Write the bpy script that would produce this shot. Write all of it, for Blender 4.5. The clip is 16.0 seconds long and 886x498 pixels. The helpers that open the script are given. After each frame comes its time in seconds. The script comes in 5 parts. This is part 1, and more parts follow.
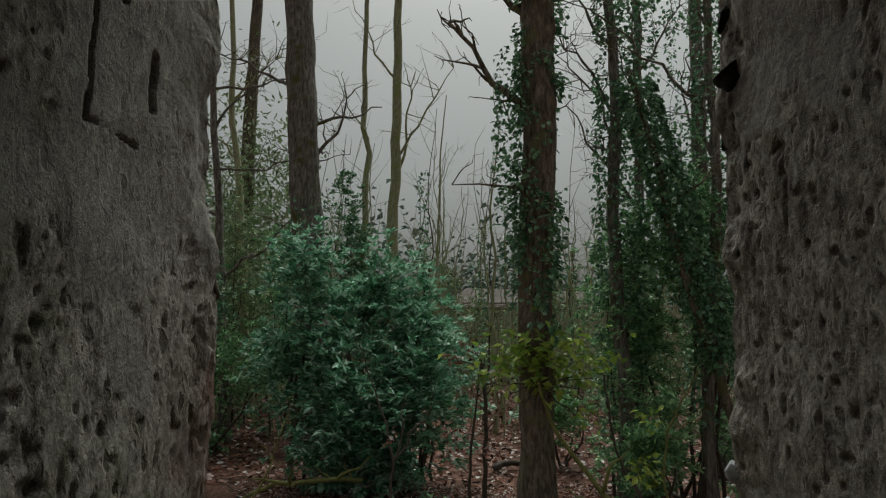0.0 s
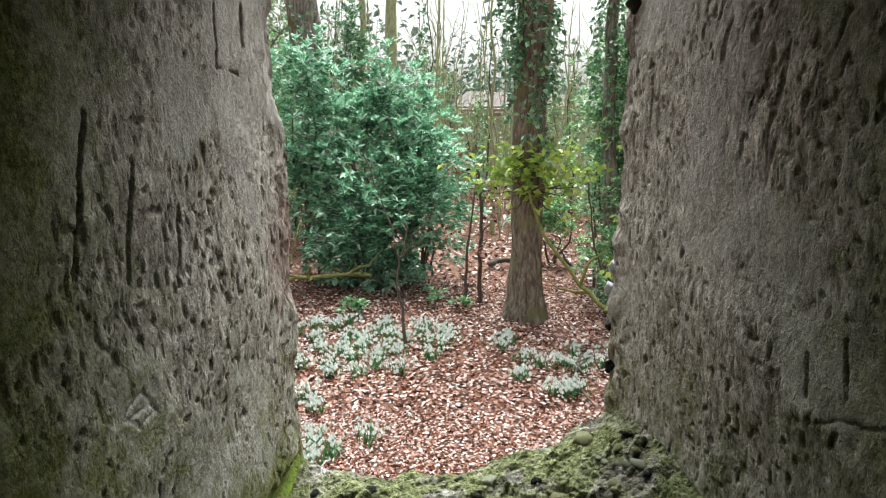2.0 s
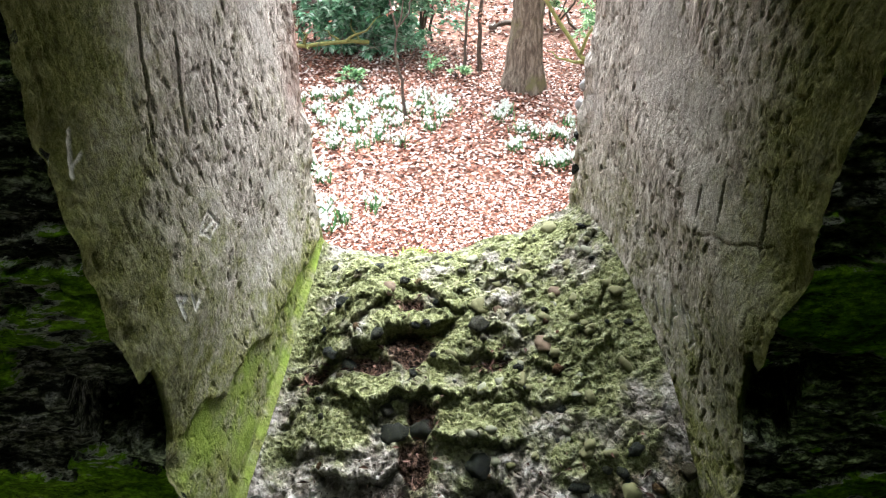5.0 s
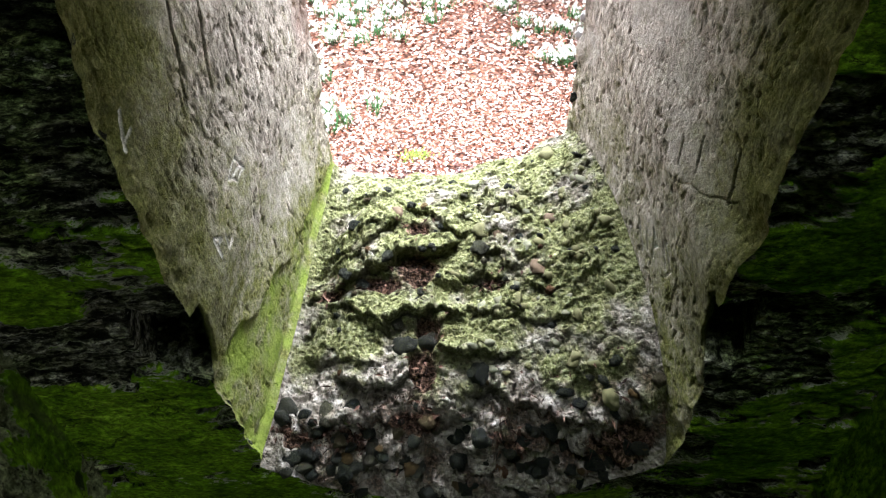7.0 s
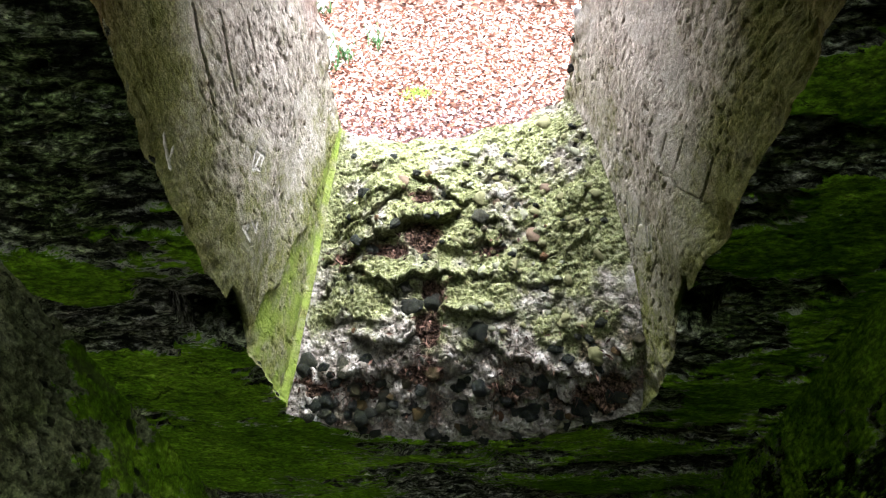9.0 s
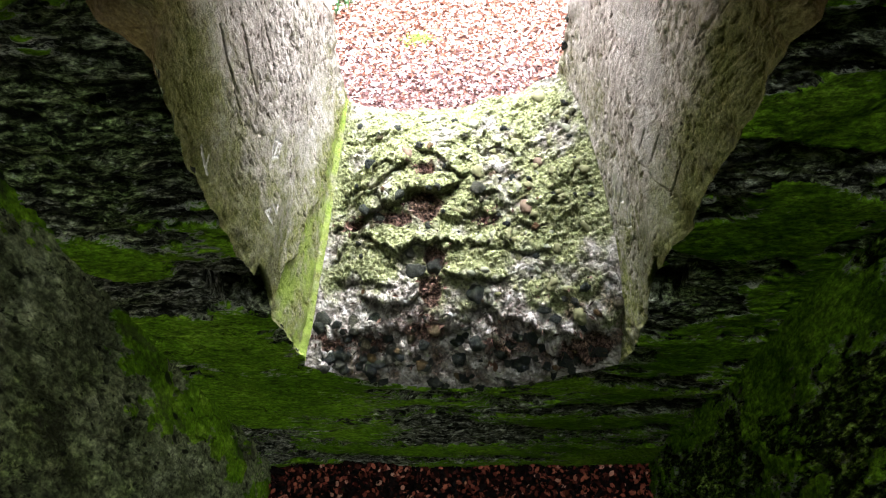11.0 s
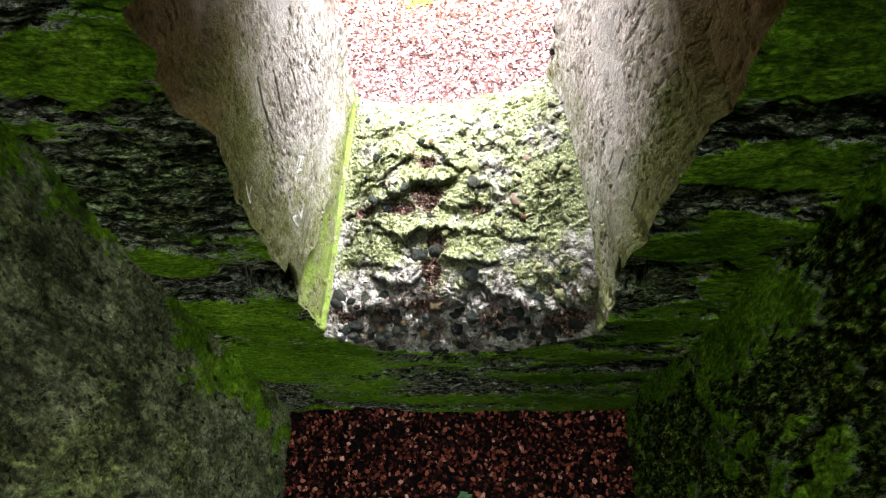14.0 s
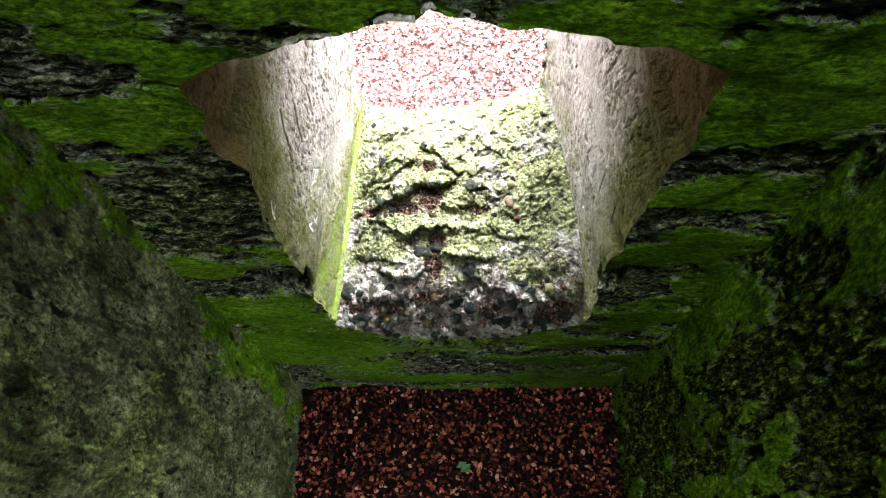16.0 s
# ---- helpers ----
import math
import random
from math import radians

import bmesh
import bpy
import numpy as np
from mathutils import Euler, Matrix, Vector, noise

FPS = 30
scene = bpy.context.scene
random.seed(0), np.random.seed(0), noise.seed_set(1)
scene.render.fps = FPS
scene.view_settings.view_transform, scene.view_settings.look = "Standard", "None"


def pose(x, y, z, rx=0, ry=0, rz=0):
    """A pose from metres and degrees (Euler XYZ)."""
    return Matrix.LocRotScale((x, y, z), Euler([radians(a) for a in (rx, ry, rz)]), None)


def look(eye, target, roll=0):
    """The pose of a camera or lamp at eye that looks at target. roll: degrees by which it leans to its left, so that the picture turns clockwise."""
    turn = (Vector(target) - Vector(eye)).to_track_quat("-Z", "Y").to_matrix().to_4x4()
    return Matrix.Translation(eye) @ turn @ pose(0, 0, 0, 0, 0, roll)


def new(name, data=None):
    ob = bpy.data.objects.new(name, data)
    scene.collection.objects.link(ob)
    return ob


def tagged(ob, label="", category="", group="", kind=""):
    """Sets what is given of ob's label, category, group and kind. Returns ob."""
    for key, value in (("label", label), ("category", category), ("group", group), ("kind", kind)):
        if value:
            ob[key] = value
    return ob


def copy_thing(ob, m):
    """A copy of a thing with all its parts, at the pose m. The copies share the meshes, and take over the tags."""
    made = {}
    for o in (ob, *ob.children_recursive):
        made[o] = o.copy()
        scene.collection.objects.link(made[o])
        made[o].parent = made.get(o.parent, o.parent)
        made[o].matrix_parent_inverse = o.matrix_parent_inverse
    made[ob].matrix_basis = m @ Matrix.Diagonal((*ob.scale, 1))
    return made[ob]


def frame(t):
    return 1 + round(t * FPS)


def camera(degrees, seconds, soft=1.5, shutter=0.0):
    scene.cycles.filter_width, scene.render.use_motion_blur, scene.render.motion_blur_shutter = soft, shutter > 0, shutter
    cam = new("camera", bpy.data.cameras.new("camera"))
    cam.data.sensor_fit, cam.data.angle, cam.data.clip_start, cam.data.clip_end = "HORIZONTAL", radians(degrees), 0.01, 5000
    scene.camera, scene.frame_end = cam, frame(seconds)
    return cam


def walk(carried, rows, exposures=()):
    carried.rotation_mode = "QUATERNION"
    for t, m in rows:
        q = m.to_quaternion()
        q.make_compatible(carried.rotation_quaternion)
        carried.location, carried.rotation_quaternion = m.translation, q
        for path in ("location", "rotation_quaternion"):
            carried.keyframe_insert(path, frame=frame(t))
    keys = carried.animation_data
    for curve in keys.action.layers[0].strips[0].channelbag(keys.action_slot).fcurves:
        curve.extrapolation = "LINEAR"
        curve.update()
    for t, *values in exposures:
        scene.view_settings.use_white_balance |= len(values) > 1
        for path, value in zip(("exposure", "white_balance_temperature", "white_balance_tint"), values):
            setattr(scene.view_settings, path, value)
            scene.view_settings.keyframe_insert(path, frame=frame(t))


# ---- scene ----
cam = camera(70.3, 16.0, soft=1.2)
METRES, EYE, TILT, LEAN, TURN = 2.0, 2.22, 6.0, 0.0, 0.0
ROWS = [
    (0.0, 0.0, 0.0, 0.0, -0.0, 0.0, 0.0),
    (0.5, -0.0012, -0.0818, 0.0213, 0.03, -4.42, 0.06),
    (1.0, -0.002, -0.1541, 0.043, 0.05, -9.16, 0.11),
    (1.5, 0.0045, -0.2052, 0.0631, 0.07, -13.45, 0.15),
    (2.0, 0.0115, -0.2391, 0.0839, 0.08, -17.78, 0.18),
    (2.5, 0.0151, -0.2622, 0.1022, 0.09, -21.74, 0.22),
    (3.0, 0.0177, -0.2817, 0.1203, 0.09, -25.7, 0.25),
    (3.5, 0.0207, -0.2983, 0.14, 0.08, -29.7, 0.31),
    (4.0, 0.0236, -0.3104, 0.1599, 0.08, -32.96, 0.35),
    (4.5, 0.0248, -0.3211, 0.1815, 0.08, -36.31, 0.4),
    (7.0, 0.0204, -0.3427, 0.2881, 0.05, -49.69, 0.52),
    (7.5, 0.0179, -0.3391, 0.3134, 0.04, -51.94, 0.55),
    (8.0, 0.0177, -0.3363, 0.339, 0.04, -53.76, 0.56),
    (8.5, 0.0175, -0.3344, 0.3628, 0.02, -55.38, 0.58),
    (9.0, 0.0174, -0.3324, 0.3894, 0.02, -57.08, 0.61),
    (11.5, 0.0179, -0.3219, 0.5236, 0.01, -64.78, 0.64),
    (12.0, 0.016, -0.318, 0.5506, -0.01, -65.8, 0.65),
    (12.5, 0.0158, -0.3148, 0.5786, -0.01, -66.83, 0.68),
    (13.0, 0.018, -0.3103, 0.607, -0.02, -67.78, 0.69),
    (13.5, 0.0206, -0.3061, 0.6369, -0.02, -68.72, 0.69),
    (14.0, 0.021, -0.3019, 0.6674, -0.02, -69.54, 0.7),
    (14.5, 0.0213, -0.2984, 0.6982, -0.03, -70.29, 0.7),
    (15.0, 0.0213, -0.2945, 0.7285, -0.04, -71.01, 0.7),
    (15.5, 0.0216, -0.2907, 0.7586, -0.04, -71.7, 0.72),
    (16.0, 0.022, -0.2855, 0.7891, -0.04, -72.41, 0.72),
]
EXPOSURES = [(0.0, -0.9, 6500, 1), (0.5, -0.3, 6500, 2), (1.0, 0.27, 6500, 3), (1.5, 0.87, 6500, 4), (2.0, 1.42, 6400, 5), (3.0, 2.12, 6300, 8), (4.5, 2.52, 6250, 11), (8.0, 3.05, 6250, 15), (12.5, 3.55, 6200, 16), (16.0, 3.85, 6150, 16)]
walk(cam, [(t, pose(0, 0, EYE, TILT, LEAN, TURN) @ pose(METRES * x, METRES * y, METRES * z, 90 + pitch, roll, yaw)) for t, x, y, z, yaw, pitch, roll in ROWS], EXPOSURES)

# ---- light: overcast sky with a weak wide sun ----
world = bpy.data.worlds.new("overcast_sky")
scene.world = world
world.use_nodes = True
wn, wl = world.node_tree.nodes, world.node_tree.links
sky = wn.new("ShaderNodeTexSky")
sky.sky_type, sky.sun_disc = "NISHITA", False
sky.sun_elevation, sky.sun_rotation = radians(59), radians(8)
sky.air_density, sky.dust_density, sky.ozone_density = 1.0, 6.0, 1.0
grey = wn.new("ShaderNodeHueSaturation")
grey.inputs["Saturation"].default_value = 0.2
wl.new(sky.outputs["Color"], grey.inputs["Color"])
# an overcast sky is brighter overhead than at the horizon
up = wn.new("ShaderNodeSeparateXYZ")
wl.new(wn.new("ShaderNodeTexCoord").outputs["Generated"], up.inputs[0])
rise = wn.new("ShaderNodeMapRange")
rise.inputs["From Min"].default_value, rise.inputs["From Max"].default_value = 0.0, 1.0
rise.inputs["To Min"].default_value, rise.inputs["To Max"].default_value = 0.58, 0.85
wl.new(up.outputs["Z"], rise.inputs["Value"])
dome = wn.new("ShaderNodeMix")
dome.data_type, dome.blend_type = "RGBA", "MULTIPLY"
dome.inputs[0].default_value = 1.0
wl.new(grey.outputs["Color"], dome.inputs[6])
wl.new(rise.outputs[0], dome.inputs[7])
wl.new(dome.outputs[2], wn["Background"].inputs["Color"])
wn["Background"].inputs["Strength"].default_value = 0.15
sun = new("sun", bpy.data.lights.new("sun", "SUN"))
sun.data.energy, sun.data.angle, sun.data.color = 3.5, radians(60), (0.95, 1.0, 1.0)
sun.matrix_world = look((0.9, 6.6, 11.0), (0, 0, 0))
# daylight falling through the open top of the tower, and through its doorway
top_light = new("top_light", bpy.data.lights.new("top_light", "AREA"))
top_light.data.shape, top_light.data.size, top_light.data.size_y = "RECTANGLE", 1.4, 2.2
top_light.data.energy, top_light.data.color = 23, (0.93, 1.0, 0.97)
top_light.matrix_world = look((0.1, -1.18, 9.3), (0.1, -1.175, 0))
door_light = new("door_light", bpy.data.lights.new("door_light", "AREA"))
door_light.data.shape, door_light.data.size, door_light.data.size_y = "RECTANGLE", 0.8, 1.9
door_light.data.energy, door_light.data.color = 3.2, (0.96, 1.0, 0.98)
door_light.matrix_world = look((1.25, -1.8, 1.0), (0, -1.8, 1.0))

# ---- number helpers ----


def lattice(ix, iy, iz, seed):
    """Random numbers 0 to 1 on whole-numbered places."""
    h = (ix.astype(np.int64) * 374761393 + iy.astype(np.int64) * 668265263 + iz.astype(np.int64) * 2147483647 + seed * 974634777) & 0xFFFFFFFF
    h = ((h ^ (h >> 13)) * 1274126177) & 0xFFFFFFFF
    h = ((h ^ (h >> 16)) * 2246822519) & 0xFFFFFFFF
    return ((h ^ (h >> 15)) & 0xFFFFFF) / float(0xFFFFFF)


def value_noise(p, seed=0):
    """Smooth noise -1 to 1 at places p (n, 3)."""
    i = np.floor(p).astype(np.int64)
    f = p - i
    f = f * f * (3 - 2 * f)
    total = np.zeros(len(p))
    for dx in (0, 1):
        for dy in (0, 1):
            for dz in (0, 1):
                w = (f[:, 0] if dx else 1 - f[:, 0]) * (f[:, 1] if dy else 1 - f[:, 1]) * (f[:, 2] if dz else 1 - f[:, 2])
                total += w * lattice(i[:, 0] + dx, i[:, 1] + dy, i[:, 2] + dz, seed)
    return total * 2 - 1


def fbm(p, size, octaves=4, seed=0, gain=0.5):
    """Layered noise; size: metres of the coarsest lumps, one number or one for each axis."""
    q = np.asarray(p, float) / np.asarray(size, float)
    total, amp, norm = np.zeros(len(q)), 1.0, 0.0
    for k in range(octaves):
        total += amp * value_noise(q * 2 ** k + 17.3 * k, seed + k)
        norm += amp
        amp *= gain
    return total / norm


def cells(p, size, seed=0):
    """Distance to the nearest and second nearest scattered point, in cells, and a random number of the nearest."""
    q = np.asarray(p, float) / np.asarray(size, float)
    i = np.floor(q).astype(np.int64)
    a, b, mark = np.full(len(q), 9.0), np.full(len(q), 9.0), np.zeros(len(q))
    for dx in (-1, 0, 1):
        for dy in (-1, 0, 1):
            for dz in (-1, 0, 1):
                c = i + np.array((dx, dy, dz))
                o = np.stack([lattice(c[:, 0], c[:, 1], c[:, 2], seed + k) for k in range(3)], 1)
                d = np.linalg.norm(c + o - q, axis=1)
                b = np.where(d < a, a, np.minimum(b, d))
                mark = np.where(d < a, lattice(c[:, 0], c[:, 1], c[:, 2], seed + 7), mark)
                a = np.minimum(a, d)
    return a, b, mark


def smooth(lo, hi, x):
    t = np.clip((x - lo) / (hi - lo), 0, 1)
    return t * t * (3 - 2 * t)


def build(name, verts, faces, material, parent=None, label="", shade=True, attrs=None):
    """One mesh object from vertices and faces."""
    me = bpy.data.meshes.new(name)
    verts = np.asarray(verts, float)
    if isinstance(faces, np.ndarray):
        n, k = faces.shape
        me.vertices.add(len(verts))
        me.vertices.foreach_set("co", verts.ravel())
        me.loops.add(n * k)
        me.loops.foreach_set("vertex_index", faces.ravel().astype(np.int32))
        me.polygons.add(n)
        me.polygons.foreach_set("loop_start", np.arange(0, n * k, k, dtype=np.int32))
        me.update(calc_edges=True)
    else:
        me.from_pydata(verts.tolist(), [], faces)
    me.materials.append(material)
    me.polygons.foreach_set("use_smooth", np.full(len(me.polygons), shade))
    for key, value in (attrs or {}).items():
        me.attributes.new(key, "FLOAT", "POINT").data.foreach_set("value", np.asarray(value, np.float32))
    me.update()
    ob = new(name, me)
    if parent:
        ob.parent = parent
    if label:
        tagged(ob, label)
    return ob


def part(name, bm, material, parent, label=""):
    me = bpy.data.meshes.new(name)
    bm.to_mesh(me)
    bm.free()
    me.materials.append(material)
    ob = new(name, me)
    ob.parent = parent
    if label:
        tagged(ob, label)
    return ob


def empty(name, place=(0, 0, 0)):
    ob = new(name)
    ob.location = place
    return ob


def quads(nu, nv, flip=False):
    i = np.arange(nu * nv).reshape(nu, nv)
    f = np.stack([i[:-1, :-1], i[1:, :-1], i[1:, 1:], i[:-1, 1:]], -1).reshape(-1, 4)
    return f[:, ::-1].copy() if flip else f


def joined(pieces):
    """Several (verts, faces) of one face size as one."""
    vs, fs, n = [], [], 0
    for v, f in pieces:
        vs.append(v)
        fs.append(np.asarray(f) + n)
        n += len(v)
    return np.concatenate(vs), np.concatenate(fs)


def tube(points, radii, sides=8, rough=0.0, seed=0):
    """A bent, tapering tube; rough: bumps as a share of the radius."""
    p, r = np.asarray(points, float), np.asarray(radii, float)
    d = np.gradient(p, axis=0)
    d /= np.linalg.norm(d, axis=1)[:, None] + 1e-9
    ref = np.where(np.abs(d[:, 2:3]) > 0.9, np.array([[1.0, 0, 0]]), np.array([[0, 0, 1.0]]))
    if np.abs(d[0, 2]) > 0.6:
        ref = np.tile(np.array([[1.0, 0.02, 0]]), (len(p), 1))
    a = np.cross(d, ref)
    a /= np.linalg.norm(a, axis=1)[:, None] + 1e-9
    b = np.cross(d, a)
    ang = np.linspace(0, 2 * np.pi, sides, endpoint=False)
    v = p[:, None] + r[:, None, None] * (a[:, None] * np.cos(ang)[None, :, None] + b[:, None] * np.sin(ang)[None, :, None])
    if rough:
        flat = v.reshape(-1, 3)
        n = fbm(flat, (0.12, 0.12, 0.5), 3, seed)
        centre = np.repeat(p, sides, 0)
        v = (centre + (flat - centre) * (1 + rough * n)[:, None]).reshape(v.shape)
    i = np.arange(len(p) * sides).reshape(len(p), sides)
    j = np.roll(i, -1, 1)
    f = np.stack([i[:-1], j[:-1], j[1:], i[1:]], -1).reshape(-1, 4)
    return v.reshape(-1, 3), f


def wander(start, end, n, sway, rng):
    """A crooked line from start to end."""
    s, e = np.asarray(start, float), np.asarray(end, float)
    t = np.linspace(0, 1, n)[:, None]
    bend = np.cumsum(rng.normal(0, 1, (n, 3)), 0)
    bend -= bend[0] + (bend[-1] - bend[0]) * t
    return s + (e - s) * t + bend * sway / math.sqrt(n)


def leaves(places, length, width, rng, droop=0.3, spread=1.0, fold=0.25, outward=None):
    """Folded leaves of two triangles at the places: verts, faces."""
    n = len(places)
    yaw = rng.uniform(0, 2 * np.pi, n)
    pitch = rng.normal(-droop, 0.5 * spread, n)
    d = np.stack([np.cos(yaw) * np.cos(pitch), np.sin(yaw) * np.cos(pitch), np.sin(pitch)], 1)
    if outward is not None:
        d = d + outward
        d /= np.linalg.norm(d, axis=1)[:, None]
    up = np.array([0, 0, 1.0]) + rng.normal(0, 0.45 * spread, (n, 3))
    side = np.cross(d, up)
    side /= np.linalg.norm(side, axis=1)[:, None] + 1e-9
    nrm = np.cross(side, d)
    ln = (np.asarray(length) * rng.uniform(0.65, 1.25, n))[:, None]
    wd = (np.asarray(width) * rng.uniform(0.7, 1.2, n))[:, None]
    base = places
    mid = base + d * ln * 0.5
    v = np.stack([base, mid + side * wd / 2 + nrm * wd * fold, base + d * ln - nrm * ln * 0.1, mid - side * wd / 2 + nrm * wd * fold], 1).reshape(-1, 3)
    k = np.arange(n)[:, None] * 4
    f = np.concatenate([k + np.array([[0, 1, 2]]), k + np.array([[0, 2, 3]])], 0)
    return v, f


# ---- materials ----
def shader(name):
    m = bpy.data.materials.new(name)
    m.use_nodes = True
    return m, m.node_tree.nodes, m.node_tree.links, m.node_tree.nodes["Principled BSDF"]


def ramp(nodes, stops):
    r = nodes.new("ShaderNodeValToRGB")
    e = r.color_ramp.elements
    while len(e) < len(stops):
        e.new(0.5)
    for el, (pos, col) in zip(e, stops):
        el.position, el.color = pos, (*col, 1)
    return r


def noise_node(nodes, links, coord, scale, detail=5, rough=0.6, stretch=(1, 1, 1), distortion=0.0):
    mp = nodes.new("ShaderNodeMapping")
    mp.inputs["Scale"].default_value = stretch
    links.new(coord, mp.inputs["Vector"])
    t = nodes.new("ShaderNodeTexNoise")
    t.inputs["Scale"].default_value, t.inputs["Detail"].default_value = scale, detail
    t.inputs["Roughness"].default_value, t.inputs["Distortion"].default_value = rough, distortion
    links.new(mp.outputs[0], t.inputs["Vector"])
    return t.outputs["Fac"]


def mix(nodes, links, fac, a, b, blend="MIX"):
    m = nodes.new("ShaderNodeMix")
    m.data_type, m.blend_type = "RGBA", blend
    for sock, val in ((m.inputs[0], fac), (m.inputs[6], a), (m.inputs[7], b)):
        if isinstance(val, (int, float)):
            sock.default_value = val
        elif isinstance(val, tuple):
            sock.default_value = (*val, 1)
        else:
            links.new(val, sock)
    return m.outputs[2]


def maths(nodes, links, op, a, b=0.5, clamp=False):
    m = nodes.new("ShaderNodeMath")
    m.operation, m.use_clamp = op, clamp
    for sock, val in ((m.inputs[0], a), (m.inputs[1], b)):
        if isinstance(val, (int, float)):
            sock.default_value = val
        else:
            links.new(val, sock)
    return m.outputs[0]


def step(nodes, links, value, lo, hi):
    m = nodes.new("ShaderNodeMapRange")
    m.interpolation_type = "SMOOTHSTEP"
    m.inputs["From Min"].default_value, m.inputs["From Max"].default_value = lo, hi
    links.new(value, m.inputs["Value"])
    return m.outputs[0]


def pits(nodes, links, coord, scale, stretch, lo, hi):
    """1 in scattered small pits, 0 between them."""
    mp = nodes.new("ShaderNodeMapping")
    mp.inputs["Scale"].default_value = stretch
    links.new(coord, mp.inputs["Vector"])
    warp = nodes.new("ShaderNodeTexNoise")
    warp.inputs["Scale"].default_value = scale * 0.7
    links.new(mp.outputs[0], warp.inputs["Vector"])
    shift = nodes.new("ShaderNodeVectorMath")
    shift.operation = "MULTIPLY_ADD"
    links.new(warp.outputs["Color"], shift.inputs[0])
    shift.inputs[1].default_value = (1.2 / scale,) * 3
    links.new(mp.outputs[0], shift.inputs[2])
    v = nodes.new("ShaderNodeTexVoronoi")
    v.inputs["Scale"].default_value = scale
    links.new(shift.outputs[0], v.inputs["Vector"])
    size = maths(nodes, links, "MULTIPLY", v.outputs["Color"], 0.22)
    return step(nodes, links, maths(nodes, links, "SUBTRACT", v.outputs["Distance"], size), hi, lo)


def bump(nodes, links, bsdf, height, strength, distance):
    b = nodes.new("ShaderNodeBump")
    b.inputs["Strength"].default_value, b.inputs["Distance"].default_value = strength, distance
    links.new(height, b.inputs["Height"])
    links.new(b.outputs[0], bsdf.inputs["Normal"])


def place_of(nodes):
    return nodes.new("ShaderNodeTexCoord").outputs["Object"]


def attr(nodes, name):
    a = nodes.new("ShaderNodeAttribute")
    a.attribute_name = name
    return a.outputs["Fac"]


def chalk_material():
    """Weathered chalk and lime plaster: gritty, scratched, greyish beige, with moss, dirt (with the holes' painted
    shade) and pale skim by attributes.
    """
    m, n, l, b = shader("weathered_chalk")
    c = place_of(n)
    big = noise_node(n, l, c, 3.0, 4)
    fine = noise_node(n, l, c, 130.0, 6, 0.75)
    streak = noise_node(n, l, c, 58.0, 6, 0.74, (1, 1, 0.6), 0.3)
    col = ramp(n, [(0.36, (0.14, 0.13, 0.115)), (0.45, (0.31, 0.286, 0.262)), (0.53, (0.43, 0.40, 0.37)), (0.63, (0.62, 0.58, 0.55))])
    l.new(streak, col.inputs[0])
    tone = ramp(n, [(0.3, (0.70, 0.70, 0.64)), (0.7, (1.05, 1.02, 0.98))])
    l.new(big, tone.inputs[0])
    colour = mix(n, l, 0.8, col.outputs[0], tone.outputs[0], "MULTIPLY")
    colour = mix(n, l, attr(n, "pale"), colour, (0.40, 0.38, 0.35))
    grit = ramp(n, [(0.38, (0.42, 0.39, 0.35)), (0.48, (1, 1, 1)), (0.6, (1.3, 1.3, 1.28))])
    l.new(fine, grit.inputs[0])
    colour = mix(n, l, 0.32, colour, grit.outputs[0], "MULTIPLY")
    small = pits(n, l, c, 85.0, (1, 1, 0.7), 0.02, 0.16)
    large = maths(n, l, "MULTIPLY", pits(n, l, c, 34.0, (1, 1, 0.55), 0.0, 0.10), step(n, l, streak, 0.42, 0.55))
    hollow = maths(n, l, "MAXIMUM", maths(n, l, "MULTIPLY", small, 0.42), large)
    hollow = maths(n, l, "MULTIPLY", hollow, maths(n, l, "SUBTRACT", 1.0, attr(n, "pale")))
    colour = mix(n, l, maths(n, l, "MULTIPLY", hollow, 0.8), colour, (0.085, 0.07, 0.055))
    colour = mix(n, l, attr(n, "dirt_and_shade"), colour, (0.075, 0.06, 0.045))
    colour = mix(n, l, attr(n, "rust"), colour, (0.20, 0.085, 0.06))
    mosscol = ramp(n, [(0.36, (0.05, 0.055, 0.014)), (0.5, (0.13, 0.14, 0.040)), (0.63, (0.24, 0.25, 0.09))])
    l.new(fine, mosscol.inputs[0])
    brownish = ramp(n, [(0.34, (0.022, 0.014, 0.004)), (0.5, (0.065, 0.042, 0.013)), (0.66, (0.13, 0.09, 0.035))])
    l.new(maths(n, l, "MULTIPLY", maths(n, l, "ADD", fine, big), 0.5), brownish.inputs[0])
    edge = noise_node(n, l, c, 22.0, 7, 0.75)
    fac = step(n, l, maths(n, l, "ADD", attr(n, "moss"), maths(n, l, "MULTIPLY", maths(n, l, "SUBTRACT", edge, 0.5), 1.6)), 0.22, 0.98)
    colour = mix(n, l, fac, colour, mosscol.outputs[0])
    # olive and brown stain, kept extra dark to include the inner edge's shade
    olive = ramp(n, [(0.36, (0.016, 0.018, 0.004)), (0.5, (0.062, 0.068, 0.016)), (0.64, (0.14, 0.145, 0.05))])
    l.new(maths(n, l, "MULTIPLY", maths(n, l, "ADD", fine, streak), 0.5), olive.inputs[0])
    stain_and_shade = mix(n, l, attr(n, "brown"), olive.outputs[0], brownish.outputs[0])
    colour = mix(n, l, attr(n, "stain"), colour, stain_and_shade)
    limecol = ramp(n, [(0.3, (0.06, 0.09, 0.015)), (0.5, (0.17, 0.235, 0.04)), (0.75, (0.30, 0.38, 0.10))])
